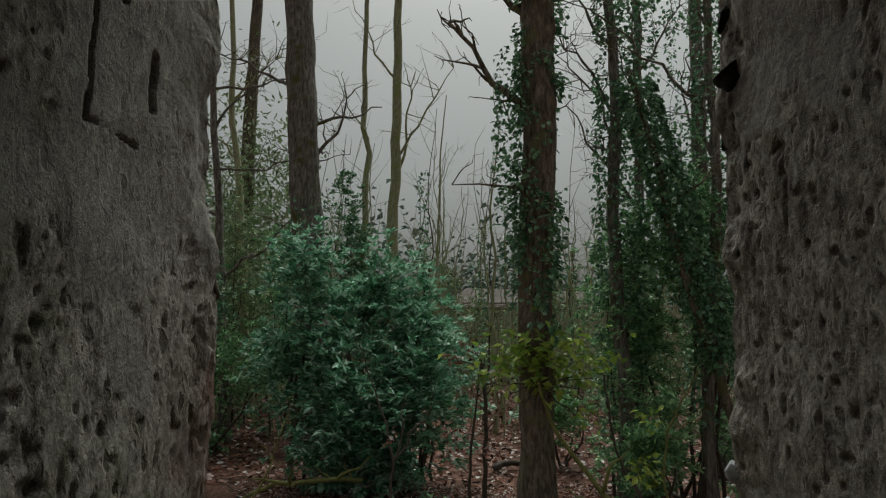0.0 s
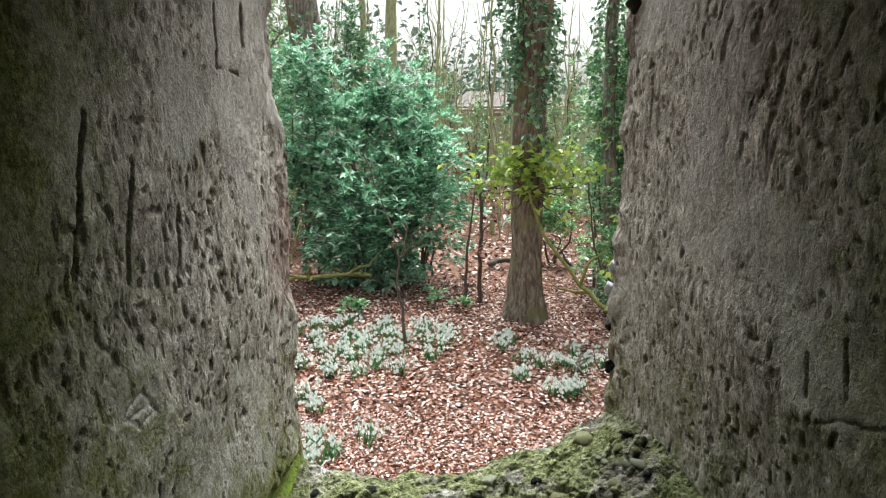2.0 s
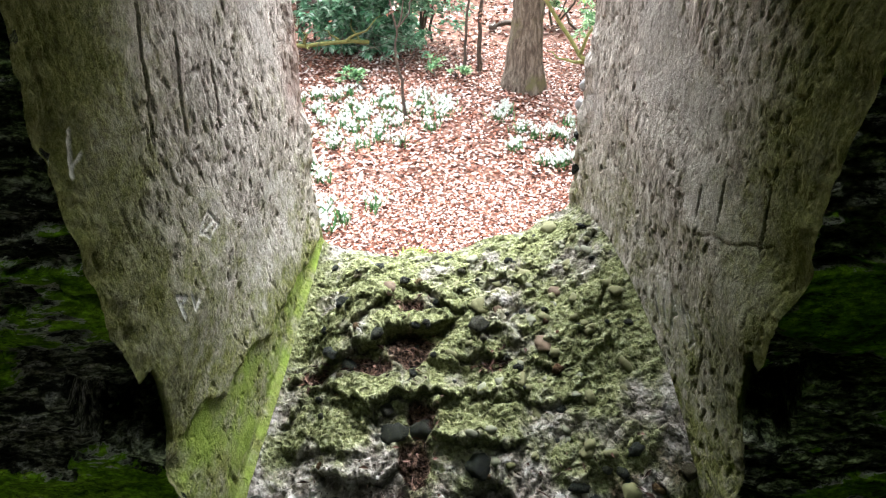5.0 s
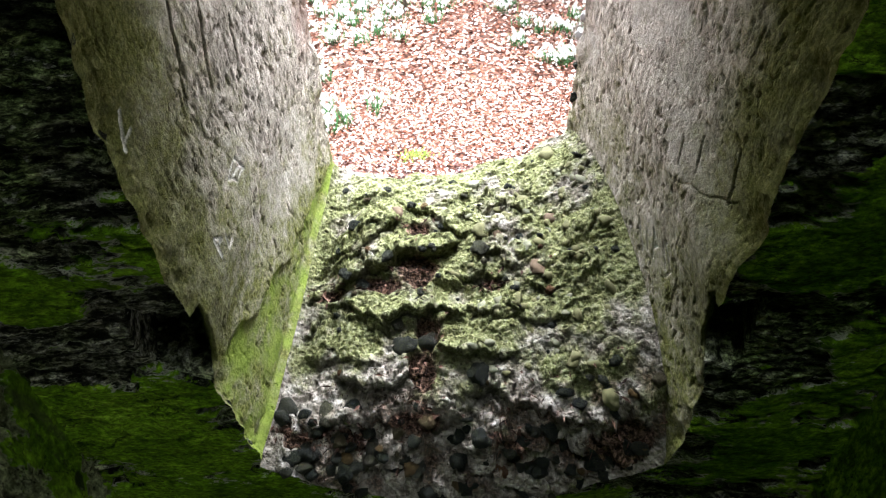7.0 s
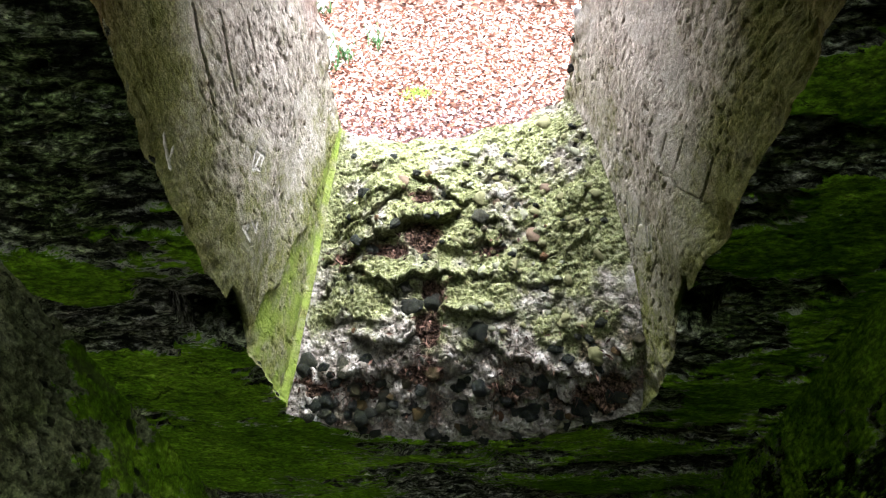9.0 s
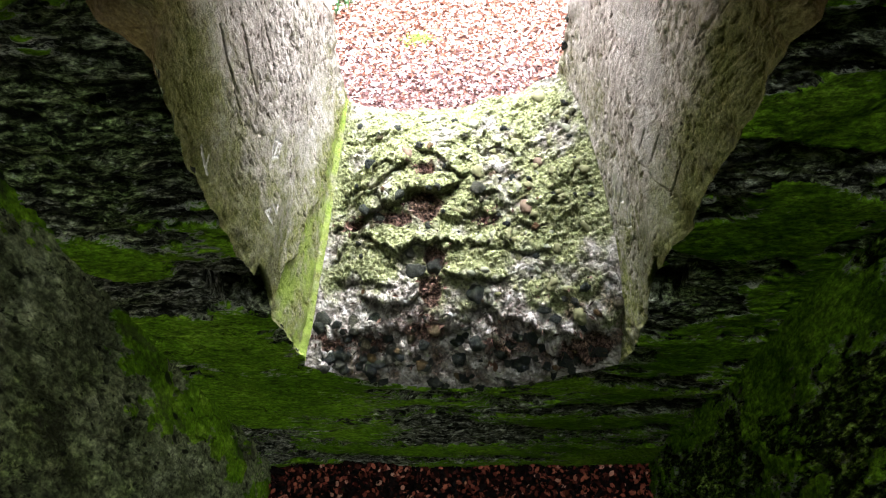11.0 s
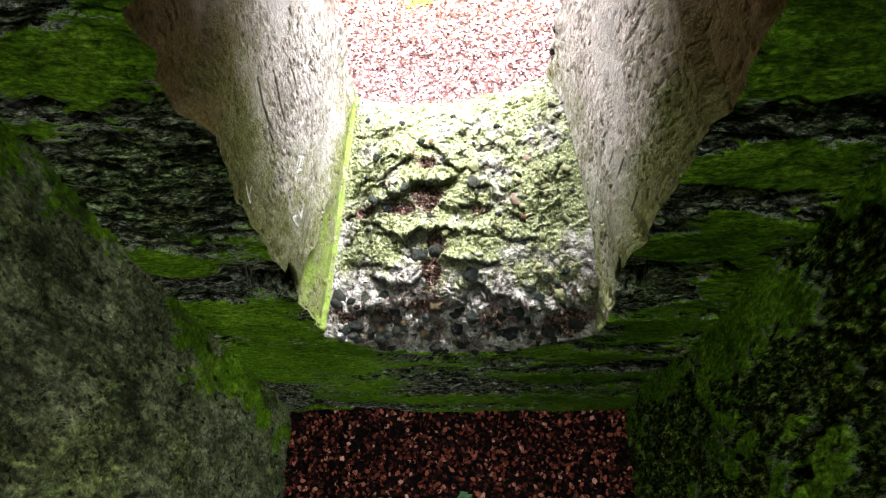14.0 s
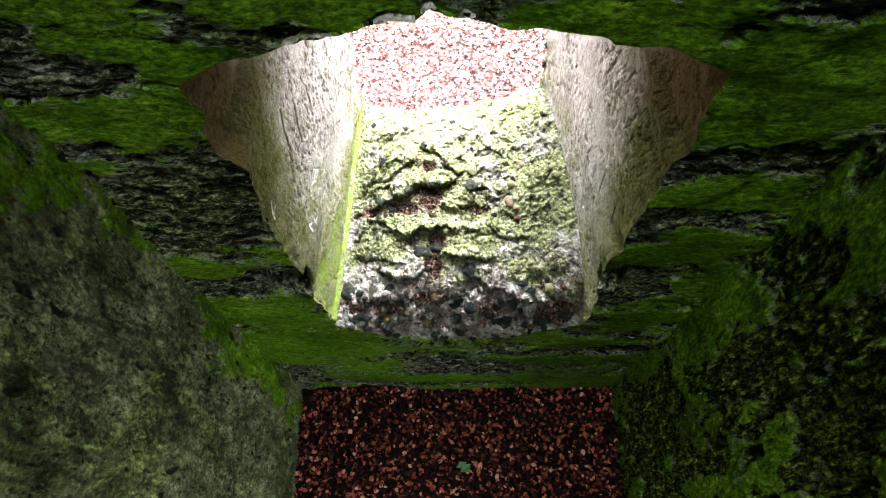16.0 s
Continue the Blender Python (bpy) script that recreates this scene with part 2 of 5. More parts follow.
    l.new(maths(n, l, "MULTIPLY", maths(n, l, "ADD", streak, edge), 0.5), limecol.inputs[0])
    colour = mix(n, l, attr(n, "lime"), colour, limecol.outputs[0])
    colour = mix(n, l, attr(n, "scratch"), colour, (0.82, 0.81, 0.77))
    l.new(colour, b.inputs["Base Color"])
    b.inputs["Roughness"].default_value = 0.93
    b.inputs["Specular IOR Level"].default_value = 0.05
    h = maths(n, l, "ADD", streak, maths(n, l, "MULTIPLY", fine, 0.8))
    h = maths(n, l, "SUBTRACT", h, maths(n, l, "MULTIPLY", hollow, 0.9))
    bump(n, l, b, h, 1.0, 0.0045)
    return m


def algae_material(name, grain, stops, growth_share=0.7, scale=24.0, flecks=0.6, gaps=0.8, relief=1.0, soft=0.0, lips=0.85):
    """A thin film of lime plaster green with algae (attribute), broken off with sharp lips to rough damp masonry.
    soft: 0 for broken masonry, 1 for an even plaster with few pits."""
    m, n, l, b = shader(name)
    c = place_of(n)
    flake = noise_node(n, l, c, scale, 10, 0.72, grain, 0.3)
    mid = noise_node(n, l, c, scale * 0.42, 8, 0.66, grain, 0.4)
    big = noise_node(n, l, c, 2.4, 5, 0.6)
    fine = noise_node(n, l, c, 72.0, 6, 0.78, tuple(g ** 0.5 for g in grain))
    # chips are many where the attribute bare is high
    chip = noise_node(n, l, c, scale * 1.5, 8, 0.7, (grain[0] * 0.7, grain[1], grain[2]))
    many = maths(n, l, "MAXIMUM", maths(n, l, "MULTIPLY", maths(n, l, "SUBTRACT", attr(n, "bare"), 0.36), 4.2), 0.36)
    skin = maths(n, l, "ADD", attr(n, "film"), maths(n, l, "MULTIPLY", maths(n, l, "SUBTRACT", mid, 0.5), 0.34))
    skin = maths(n, l, "ADD", skin, maths(n, l, "MULTIPLY", maths(n, l, "SUBTRACT", chip, 0.5), many))
    film = step(n, l, skin, -0.006, 0.008)
    bare_rock = maths(n, l, "SUBTRACT", 1.0, film)
    fray = step(n, l, noise_node(n, l, c, 7.0, 4, 0.6), 0.44, 0.53)
    lip = maths(n, l, "MULTIPLY", step(n, l, maths(n, l, "ABSOLUTE", skin), 0.030, 0.008), fray)
    # shade under the film's broken edge, painted as a dark band
    undercut_shade = maths(n, l, "MULTIPLY", step(n, l, skin, -0.055, -0.008), bare_rock)
    # the film: even green with a slow change of tone and a fine grain
    green = ramp(n, [(0.36, (0.018, 0.045, 0.002)), (0.46, (0.07, 0.155, 0.005)), (0.54, (0.125, 0.25, 0.010)), (0.64, (0.25, 0.41, 0.035))])
    l.new(maths(n, l, "ADD", maths(n, l, "MULTIPLY", flake, 0.55), maths(n, l, "MULTIPLY", big, 0.45)), green.inputs[0])
    # broken masonry and the growth on it
    stone, growth = ramp(n, stops), ramp(n, [(0.42, (0.004, 0.007, 0.001)), (0.485, (0.035, 0.065, 0.006)), (0.54, (0.13, 0.23, 0.018)), (0.62, (0.33, 0.46, 0.085))])
    l.new(flake, stone.inputs[0])
    l.new(flake, growth.inputs[0])
    tint = step(n, l, maths(n, l, "ADD", big, maths(n, l, "MULTIPLY", maths(n, l, "ADD", attr(n, "bare"), -0.5), 0.6)), 0.60, 0.42)
    rough = mix(n, l, maths(n, l, "MULTIPLY", tint, growth_share), stone.outputs[0], growth.outputs[0])
    # gaps, and the splits, gouges and pits below, get their shade as near-black colour
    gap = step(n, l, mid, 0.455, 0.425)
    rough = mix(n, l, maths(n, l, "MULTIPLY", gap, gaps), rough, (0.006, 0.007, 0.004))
    spark = step(n, l, noise_node(n, l, c, scale * 1.7, 5, 0.6, grain), 0.615, 0.640)
    rough = mix(n, l, maths(n, l, "MULTIPLY", spark, flecks), rough, (0.42, 0.43, 0.36))
    colour = mix(n, l, film, rough, green.outputs[0])
    grit = ramp(n, [(0.42, (0.14, 0.14, 0.13)), (0.48, (0.72, 0.72, 0.72)), (0.53, (1.2, 1.2, 1.18)), (0.61, (2.3, 2.3, 2.2))])
    l.new(fine, grit.inputs[0])
    colour = mix(n, l, maths(n, l, "SUBTRACT", 0.95 - 0.35 * soft, maths(n, l, "MULTIPLY", film, 0.35 * (1 - 0.5 * soft))), colour, grit.outputs[0], "MULTIPLY")
    ridge = maths(n, l, "ABSOLUTE", maths(n, l, "SUBTRACT", noise_node(n, l, c, scale * 0.5, 7, 0.62, grain, 0.6), 0.5))
    split = maths(n, l, "MULTIPLY", step(n, l, ridge, 0.010, 0.002), step(n, l, noise_node(n, l, c, 4.5, 4, 0.6), 0.45, 0.55))
    colour = mix(n, l, maths(n, l, "MULTIPLY", split, 0.9), colour, (0.006, 0.007, 0.004))
    wash = ramp(n, [(0.36, (0.42, 0.44, 0.34)), (0.48, (0.9, 0.92, 0.84)), (0.60, (1.35, 1.32, 1.25))])
    l.new(noise_node(n, l, c, 3.2, 7, 0.62, (1, 1, 0.6)), wash.inputs[0])
    colour = mix(n, l, 0.9 * soft, colour, wash.outputs[0], "MULTIPLY")
    streak = step(n, l, noise_node(n, l, c, 9.0, 6, 0.65, (1, 1, 0.3)), 0.56, 0.64)
    colour = mix(n, l, maths(n, l, "MULTIPLY", streak, 0.6 * soft), colour, (0.035, 0.034, 0.022))
    gouge = pits(n, l, c, 15.0, (1, 1, 0.45), -0.02, 0.05)
    colour = mix(n, l, maths(n, l, "MULTIPLY", gouge, 0.9 * soft), colour, (0.008, 0.009, 0.006))
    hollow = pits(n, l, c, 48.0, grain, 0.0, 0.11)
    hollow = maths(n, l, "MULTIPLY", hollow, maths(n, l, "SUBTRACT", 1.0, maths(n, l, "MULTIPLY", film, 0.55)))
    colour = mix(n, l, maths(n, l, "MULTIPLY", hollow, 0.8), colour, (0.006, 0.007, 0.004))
    # painted shade of the relief's hollows and of the film's overhang
    colour = mix(n, l, attr(n, "crevice_shade"), colour, (0.007, 0.008, 0.005))
    colour = mix(n, l, maths(n, l, "MULTIPLY", undercut_shade, 0.75 * (1 - soft)), colour, (0.006, 0.007, 0.004))
    colour = mix(n, l, maths(n, l, "MULTIPLY", lip, lips), colour, (0.50, 0.51, 0.41))
    l.new(colour, b.inputs["Base Color"])
    b.inputs["Roughness"].default_value = 0.7
    b.inputs["Specular IOR Level"].default_value = 0.03
    h = maths(n, l, "ADD", maths(n, l, "MULTIPLY", flake, 0.5), maths(n, l, "MULTIPLY", fine, 0.9))
    h = maths(n, l, "SUBTRACT", h, maths(n, l, "MULTIPLY", maths(n, l, "MAXIMUM", maths(n, l, "MAXIMUM", hollow, split), gap), 0.5))
    h = maths(n, l, "MULTIPLY", h, maths(n, l, "SUBTRACT", 1.0, maths(n, l, "MULTIPLY", film, 0.5)))
    bump(n, l, b, maths(n, l, "ADD", h, maths(n, l, "MULTIPLY", film, 0.7 * (1 - soft))), 1.0, 0.026 * relief)
    return m


def rubble_material():
    """Lime mortar core with moss on what faces up and dark litter in the hollows (attribute)."""
    m, n, l, b = shader("rubble_mortar")
    c = place_of(n)
    mid = noise_node(n, l, c, 22.0, 6, 0.7)
    fine = noise_node(n, l, c, 90.0, 5, 0.7)
    big = noise_node(n, l, c, 6.0, 4)
    mortar = ramp(n, [(0.34, (0.05, 0.043, 0.036)), (0.45, (0.18, 0.163, 0.14)), (0.54, (0.30, 0.28, 0.25)), (0.66, (0.50, 0.48, 0.45))])
    l.new(mid, mortar.inputs[0])
    moss = ramp(n, [(0.34, (0.05, 0.055, 0.022)), (0.46, (0.125, 0.136, 0.058)), (0.55, (0.185, 0.20, 0.10)), (0.66, (0.28, 0.295, 0.18))])
    l.new(fine, moss.inputs[0])
    fac = step(n, l, maths(n, l, "ADD", maths(n, l, "MULTIPLY", big, 0.8), maths(n, l, "MULTIPLY", attr(n, "moss"), 0.5)), 0.50, 0.80)
    colour = mix(n, l, fac, mortar.outputs[0], moss.outputs[0])
    soil = ramp(n, [(0.4, (0.010, 0.007, 0.005)), (0.5, (0.06, 0.038, 0.028)), (0.6, (0.17, 0.11, 0.08))])
    l.new(fine, soil.inputs[0])
    # small pits and wider gaps, their shade put into the colour
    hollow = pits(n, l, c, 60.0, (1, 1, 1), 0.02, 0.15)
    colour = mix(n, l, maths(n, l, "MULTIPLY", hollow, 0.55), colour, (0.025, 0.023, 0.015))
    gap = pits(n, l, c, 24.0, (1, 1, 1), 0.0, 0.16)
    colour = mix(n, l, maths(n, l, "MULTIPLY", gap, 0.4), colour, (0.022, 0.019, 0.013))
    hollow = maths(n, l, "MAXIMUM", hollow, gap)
    crumb = n.new("ShaderNodeTexVoronoi")
    crumb.inputs["Scale"].default_value = 70.0
    l.new(c, crumb.inputs["Vector"])
    own = ramp(n, [(0.1, (0.45, 0.43, 0.40)), (0.5, (0.95, 0.95, 0.95)), (0.9, (1.5, 1.46, 1.4))])
    l.new(crumb.outputs["Color"], own.inputs[0])
    colour = mix(n, l, 0.4, colour, own.outputs[0], "MULTIPLY")
    # painted shade between the lumps and below the ledges
    colour = mix(n, l, attr(n, "crevice_shade"), colour, (0.018, 0.017, 0.011))
    colour = mix(n, l, attr(n, "litter"), colour, soil.outputs[0])
    l.new(colour, b.inputs["Base Color"])
    b.inputs["Roughness"].default_value = 0.9
    b.inputs["Specular IOR Level"].default_value = 0.05
    bump(n, l, b, maths(n, l, "SUBTRACT", maths(n, l, "SUBTRACT", maths(n, l, "ADD", mid, maths(n, l, "MULTIPLY", fine, 0.6)), maths(n, l, "MULTIPLY", crumb.outputs["Distance"], 0.5)), maths(n, l, "MULTIPLY", hollow, 0.6)), 1.0, 0.020)
    return m


def flint_material():
    """Flint nodules: dark blue-grey cores, pale cortex, some brown, a bloom of moss."""
    m, n, l, b = shader("flint")
    c = place_of(n)
    rnd = n.new("ShaderNodeObjectInfo").outputs["Random"]
    core = ramp(n, [(0.0, (0.006, 0.008, 0.010)), (0.4, (0.013, 0.016, 0.018)), (0.72, (0.026, 0.028, 0.026)), (0.88, (0.05, 0.045, 0.03)), (0.95, (0.10, 0.065, 0.03)), (1.0, (0.09, 0.04, 0.022))])
    l.new(rnd, core.inputs[0])
    spots = noise_node(n, l, c, 30.0, 5, 0.65)
    colour = mix(n, l, step(n, l, spots, 0.66, 0.8), core.outputs[0], (0.16, 0.155, 0.14))
    mossy = noise_node(n, l, c, 16.0, 5, 0.7)
    colour = mix(n, l, step(n, l, mossy, 0.50, 0.66), colour, (0.06, 0.07, 0.025))
    l.new(colour, b.inputs["Base Color"])
    b.inputs["Roughness"].default_value = 0.6
    b.inputs["Specular IOR Level"].default_value = 0.08
    bump(n, l, b, maths(n, l, "ADD", spots, mossy), 0.9, 0.01)
    return m


def litter_material(name, stops, gloss):
    """Dead leaves, each of its own brown."""
    m, n, l, b = shader(name)
    rnd = n.new("ShaderNodeNewGeometry").outputs["Random Per Island"]
    col = ramp(n, stops)
    l.new(rnd, col.inputs[0])
    c = place_of(n)
    spot = noise_node(n, l, c, 45.0, 4)
    tone = ramp(n, [(0.3, (0.6, 0.6, 0.6)), (0.65, (1.15, 1.15, 1.15))])
    l.new(spot, tone.inputs[0])
    l.new(mix(n, l, 0.7, col.outputs[0], tone.outputs[0], "MULTIPLY"), b.inputs["Base Color"])
    b.inputs["Roughness"].default_value = gloss
    b.inputs["Specular IOR Level"].default_value = 0.04
    bump(n, l, b, spot, 0.4, 0.003)
    return m


def soil_material(name, dark, mid, light):
    m, n, l, b = shader(name)
    c = place_of(n)
    f = noise_node(n, l, c, 16.0, 8, 0.75)
    col = ramp(n, [(0.3, dark), (0.5, mid), (0.7, light)])
    l.new(f, col.inputs[0])
    big = ramp(n, [(0.35, (0.7, 0.7, 0.7)), (0.65, (1.15, 1.1, 1.05))])
    l.new(noise_node(n, l, c, 0.7, 5), big.inputs[0])
    l.new(mix(n, l, 0.8, col.outputs[0], big.outputs[0], "MULTIPLY"), b.inputs["Base Color"])
    b.inputs["Roughness"].default_value = 0.95
    b.inputs["Specular IOR Level"].default_value = 0.05
    bump(n, l, b, f, 0.8, 0.02)
    return m


def leaf_material(name, stops, gloss=0.4, through_light=0.15):
    m, n, l, b = shader(name)
    rnd = n.new("ShaderNodeNewGeometry").outputs["Random Per Island"]
    col = ramp(n, stops)
    l.new(rnd, col.inputs[0])
    l.new(col.outputs[0], b.inputs["Base Color"])
    b.inputs["Roughness"].default_value = gloss
    if through_light:
        t = n.new("ShaderNodeBsdfTranslucent")
        l.new(col.outputs[0], t.inputs["Color"])
        s = n.new("ShaderNodeMixShader")
        s.inputs[0].default_value = through_light
        l.new(b.outputs[0], s.inputs[1])
        l.new(t.outputs[0], s.inputs[2])
        l.new(s.outputs[0], n["Material Output"].inputs["Surface"])
    return m


def bark_material(name, dark, mid, light, moss, amount):
    m, n, l, b = shader(name)
    c = place_of(n)
    ridge = noise_node(n, l, c, 26.0, 6, 0.7, (1, 1, 0.22), 0.5)
    big = noise_node(n, l, c, 3.0, 4)
    col = ramp(n, [(0.32, dark), (0.5, mid), (0.7, light)])
    l.new(ridge, col.inputs[0])
    fac = step(n, l, big, 0.62 - amount, 0.72 - amount * 0.6)
    l.new(mix(n, l, fac, col.outputs[0], moss), b.inputs["Base Color"])
    b.inputs["Roughness"].default_value = 0.9
    b.inputs["Specular IOR Level"].default_value = 0.2
    bump(n, l, b, ridge, 1.0, 0.02)
    return m


def plain_material(name, colour, rough=0.8, scale=20.0, var=0.35):
    m, n, l, b = shader(name)
    c = place_of(n)
    f = noise_node(n, l, c, scale, 6, 0.65)
    lo = tuple(v * (1 - var) for v in colour)
    hi = tuple(min(1, v * (1 + var)) for v in colour)
    col = ramp(n, [(0.3, lo), (0.7, hi)])
    l.new(f, col.inputs[0])
    l.new(col.outputs[0], b.inputs["Base Color"])
    b.inputs["Roughness"].default_value = rough
    return m


CHALK, RUBBLE, FLINT = chalk_material(), rubble_material(), flint_material()
MASONRY = [(0.42, (0.006, 0.007, 0.005)), (0.48, (0.075, 0.08, 0.052)), (0.53, (0.20, 0.205, 0.15)), (0.60, (0.46, 0.46, 0.40))]
GREY_PLASTER = [(0.34, (0.085, 0.105, 0.05)), (0.46, (0.17, 0.20, 0.10)), (0.54, (0.235, 0.27, 0.15)), (0.66, (0.38, 0.42, 0.27))]
GREEN_MASONRY = [(0.43, (0.004, 0.006, 0.002)), (0.485, (0.03, 0.042, 0.012)), (0.54, (0.13, 0.175, 0.045)), (0.62, (0.40, 0.43, 0.24))]
ALGAE = algae_material("flaking_algae_plaster", (0.8, 1, 2.6), MASONRY, 0.6, 22.0, 0.55, 0.85, 1.2)
ALGAE_SIDE = algae_material("streaked_algae_plaster", (1, 1, 0.36), GREEN_MASONRY, 0.85, 56.0, 0.30, 0.6, 1.3, 0.0, 0.35)
ALGAE_GREY = algae_material("grey_damp_plaster", (1, 1, 0.5), GREY_PLASTER, 0.5, 20.0, 0.0, 0.35, 1.2, 1.0, 0.15)
LITTER = litter_material("dead_leaf", [(0.0, (0.024, 0.010, 0.006)), (0.2, (0.11, 0.038, 0.022)), (0.42, (0.27, 0.115, 0.075)), (0.68, (0.42, 0.25, 0.205)), (0.88, (0.58, 0.47, 0.43)), (1.0, (0.74, 0.69, 0.66))], 0.5)
TRODDEN_LITTER = litter_material("trodden_leaf", [(0.0, (0.012, 0.005, 0.005)), (0.25, (0.05, 0.022, 0.020)), (0.5, (0.12, 0.062, 0.058)), (0.72, (0.20, 0.125, 0.125)), (0.9, (0.32, 0.26, 0.265)), (1.0, (0.50, 0.47, 0.48))], 0.5)
TWIG_LITTER = litter_material("leaf_crumb", [(0.0, (0.008, 0.005, 0.004)), (0.5, (0.035, 0.020, 0.015)), (0.85, (0.10, 0.055, 0.04)), (1.0, (0.24, 0.15, 0.12))], 0.6)
# wet leaves and mould indoors; the near-black stops hold the room's shade
WET_SHADED_LITTER = litter_material("wet_shaded_leaf", [(0.0, (0.001, 0.0006, 0.0006)), (0.5, (0.005, 0.0015, 0.0012)), (0.70, (0.03, 0.007, 0.005)), (0.86, (0.13, 0.030, 0.018)), (0.96, (0.30, 0.09, 0.05)), (1.0, (0.5, 0.27, 0.19))], 0.5)
WET_SHADED_SOIL = soil_material("wet_shaded_mould", (0.002, 0.0013, 0.001), (0.007, 0.004, 0.003), (0.02, 0.012, 0.009))
SOIL = soil_material("leaf_mould", (0.06, 0.032, 0.025), (0.16, 0.09, 0.07), (0.30, 0.20, 0.165))
BARK = bark_material("oak_bark", (0.05, 0.042, 0.036), (0.20, 0.178, 0.158), (0.43, 0.395, 0.355), (0.13, 0.13, 0.05), 0.08)
BARK_DARK = bark_material("ivy_trunk_bark", (0.035, 0.027, 0.02), (0.16, 0.13, 0.10), (0.36, 0.315, 0.25), (0.17, 0.16, 0.08), 0.10)
BARK_PALE = bark_material("lichened_bark", (0.20, 0.20, 0.12), (0.38, 0.38, 0.24), (0.54, 0.54, 0.38), (0.32, 0.36, 0.14), 0.1)
STONE_MOSSY = plain_material("mossy_stone", (0.085, 0.085, 0.034), 0.9, 40, 0.6)
STONE_BROWN = plain_material("brown_stone", (0.07, 0.045, 0.024), 0.85, 45, 0.5)
STONE_GREY = plain_material("lichened_stone", (0.11, 0.115, 0.075), 0.85, 45, 0.5)
TWIG = plain_material("twig_bark", (0.085, 0.065, 0.05), 0.85, 30)
MOSSY_TWIG = plain_material("mossy_branch_bark", (0.17, 0.17, 0.05), 0.9, 25)
LAUREL = leaf_material("laurel_leaf", [(0.0, (0.046, 0.149, 0.075)), (0.4, (0.161, 0.391, 0.218)), (0.7, (0.345, 0.609, 0.414)), (1.0, (0.713, 0.850, 0.759))], 0.30, 0.35)
HOLLY = leaf_material("dark_shrub_leaf", [(0.0, (0.058, 0.143, 0.065)), (0.5, (0.182, 0.377, 0.169)), (0.85, (0.351, 0.572, 0.273)), (1.0, (0.572, 0.741, 0.442))], 0.38, 0.25)
IVY = leaf_material("ivy_leaf", [(0.0, (0.042, 0.112, 0.056)), (0.5, (0.119, 0.266, 0.140)), (0.85, (0.224, 0.420, 0.231)), (1.0, (0.364, 0.574, 0.350))], 0.4, 0.12)
BRAMBLE = leaf_material("young_leaf", [(0.0, (0.135, 0.230, 0.041)), (0.5, (0.270, 0.405, 0.068)), (1.0, (0.486, 0.567, 0.135))], 0.5, 0.3)
CONIFER = leaf_material("conifer_leaf", [(0.0, (0.138, 0.200, 0.106)), (0.5, (0.288, 0.388, 0.213)), (1.0, (0.463, 0.562, 0.350))], 0.6, 0.1)
FAR_GREEN = leaf_material("far_foliage", [(0.0, (0.08, 0.13, 0.10)), (0.5, (0.14, 0.20, 0.16)), (1.0, (0.22, 0.28, 0.22))], 0.8, 0.1)
BLADE = leaf_material("snowdrop_leaf", [(0.0, (0.03, 0.11, 0.03)), (1.0, (0.09, 0.24, 0.08))], 0.45, 0.2)
PETAL = leaf_material("snowdrop_petal", [(0.0, (0.55, 0.60, 0.55)), (1.0, (0.74, 0.77, 0.73))], 0.5, 0.3)

# ---- the ruin: a small tower room with one splayed window ----
WALL_Y, TOP = 0.92, 9.5
N_SILL, N_JAMB, N_ARCH, N_DEEP = 400, 470, 160, 360


SOCKETS = [(-0.555, -0.36, 1.675, 1.83), (0.47, 0.62, 1.70, 1.862)]


def socket(p):
    """1 inside the two putlog holes at the inner edges of the opening."""
    x, z = p[:, 0], p[:, 2]
    jig = 0.014 * fbm(p * (1, 0.2, 1), 0.05, 3, 105)
    k = np.zeros(len(p))
    for x0, x1, z0, z1 in SOCKETS:
        k = np.maximum(k, smooth(x0 - 0.008, x0 + 0.008, x + jig) * smooth(-x1 - 0.008, -x1 + 0.008, -x + jig) * smooth(z0 - 0.008, z0 + 0.008, z + jig) * smooth(-z1 - 0.008, -z1 + 0.008, -z + jig))
    return k


def rough_field(p):
    """Unevenness shared by all faces of the front wall, so that their edges meet."""
    arris = 0.017 * np.exp(-(p[:, 1] / 0.05) ** 2) + 0.016 * np.exp(-((p[:, 1] - WALL_Y) / 0.07) ** 2)
    d = np.stack([fbm(p, 0.3, 3, s) for s in (11, 12, 13)], 1) * 0.009
    e = np.stack([fbm(p, 0.07, 4, s) for s in (14, 15, 16)], 1)
    e[:, 1] *= 0.4
    q = p + d + e * (0.003 + 1.1 * arris)[:, None]
    k = socket(p)
    q[:, 1] += 0.34 * k * (1 - smooth(0.018, 0.04, p[:, 1]))
    q[:, 0] += 0.13 * np.sign(p[:, 0]) * k * (1 - smooth(0.02, 0.042, p[:, 1]))
    return q


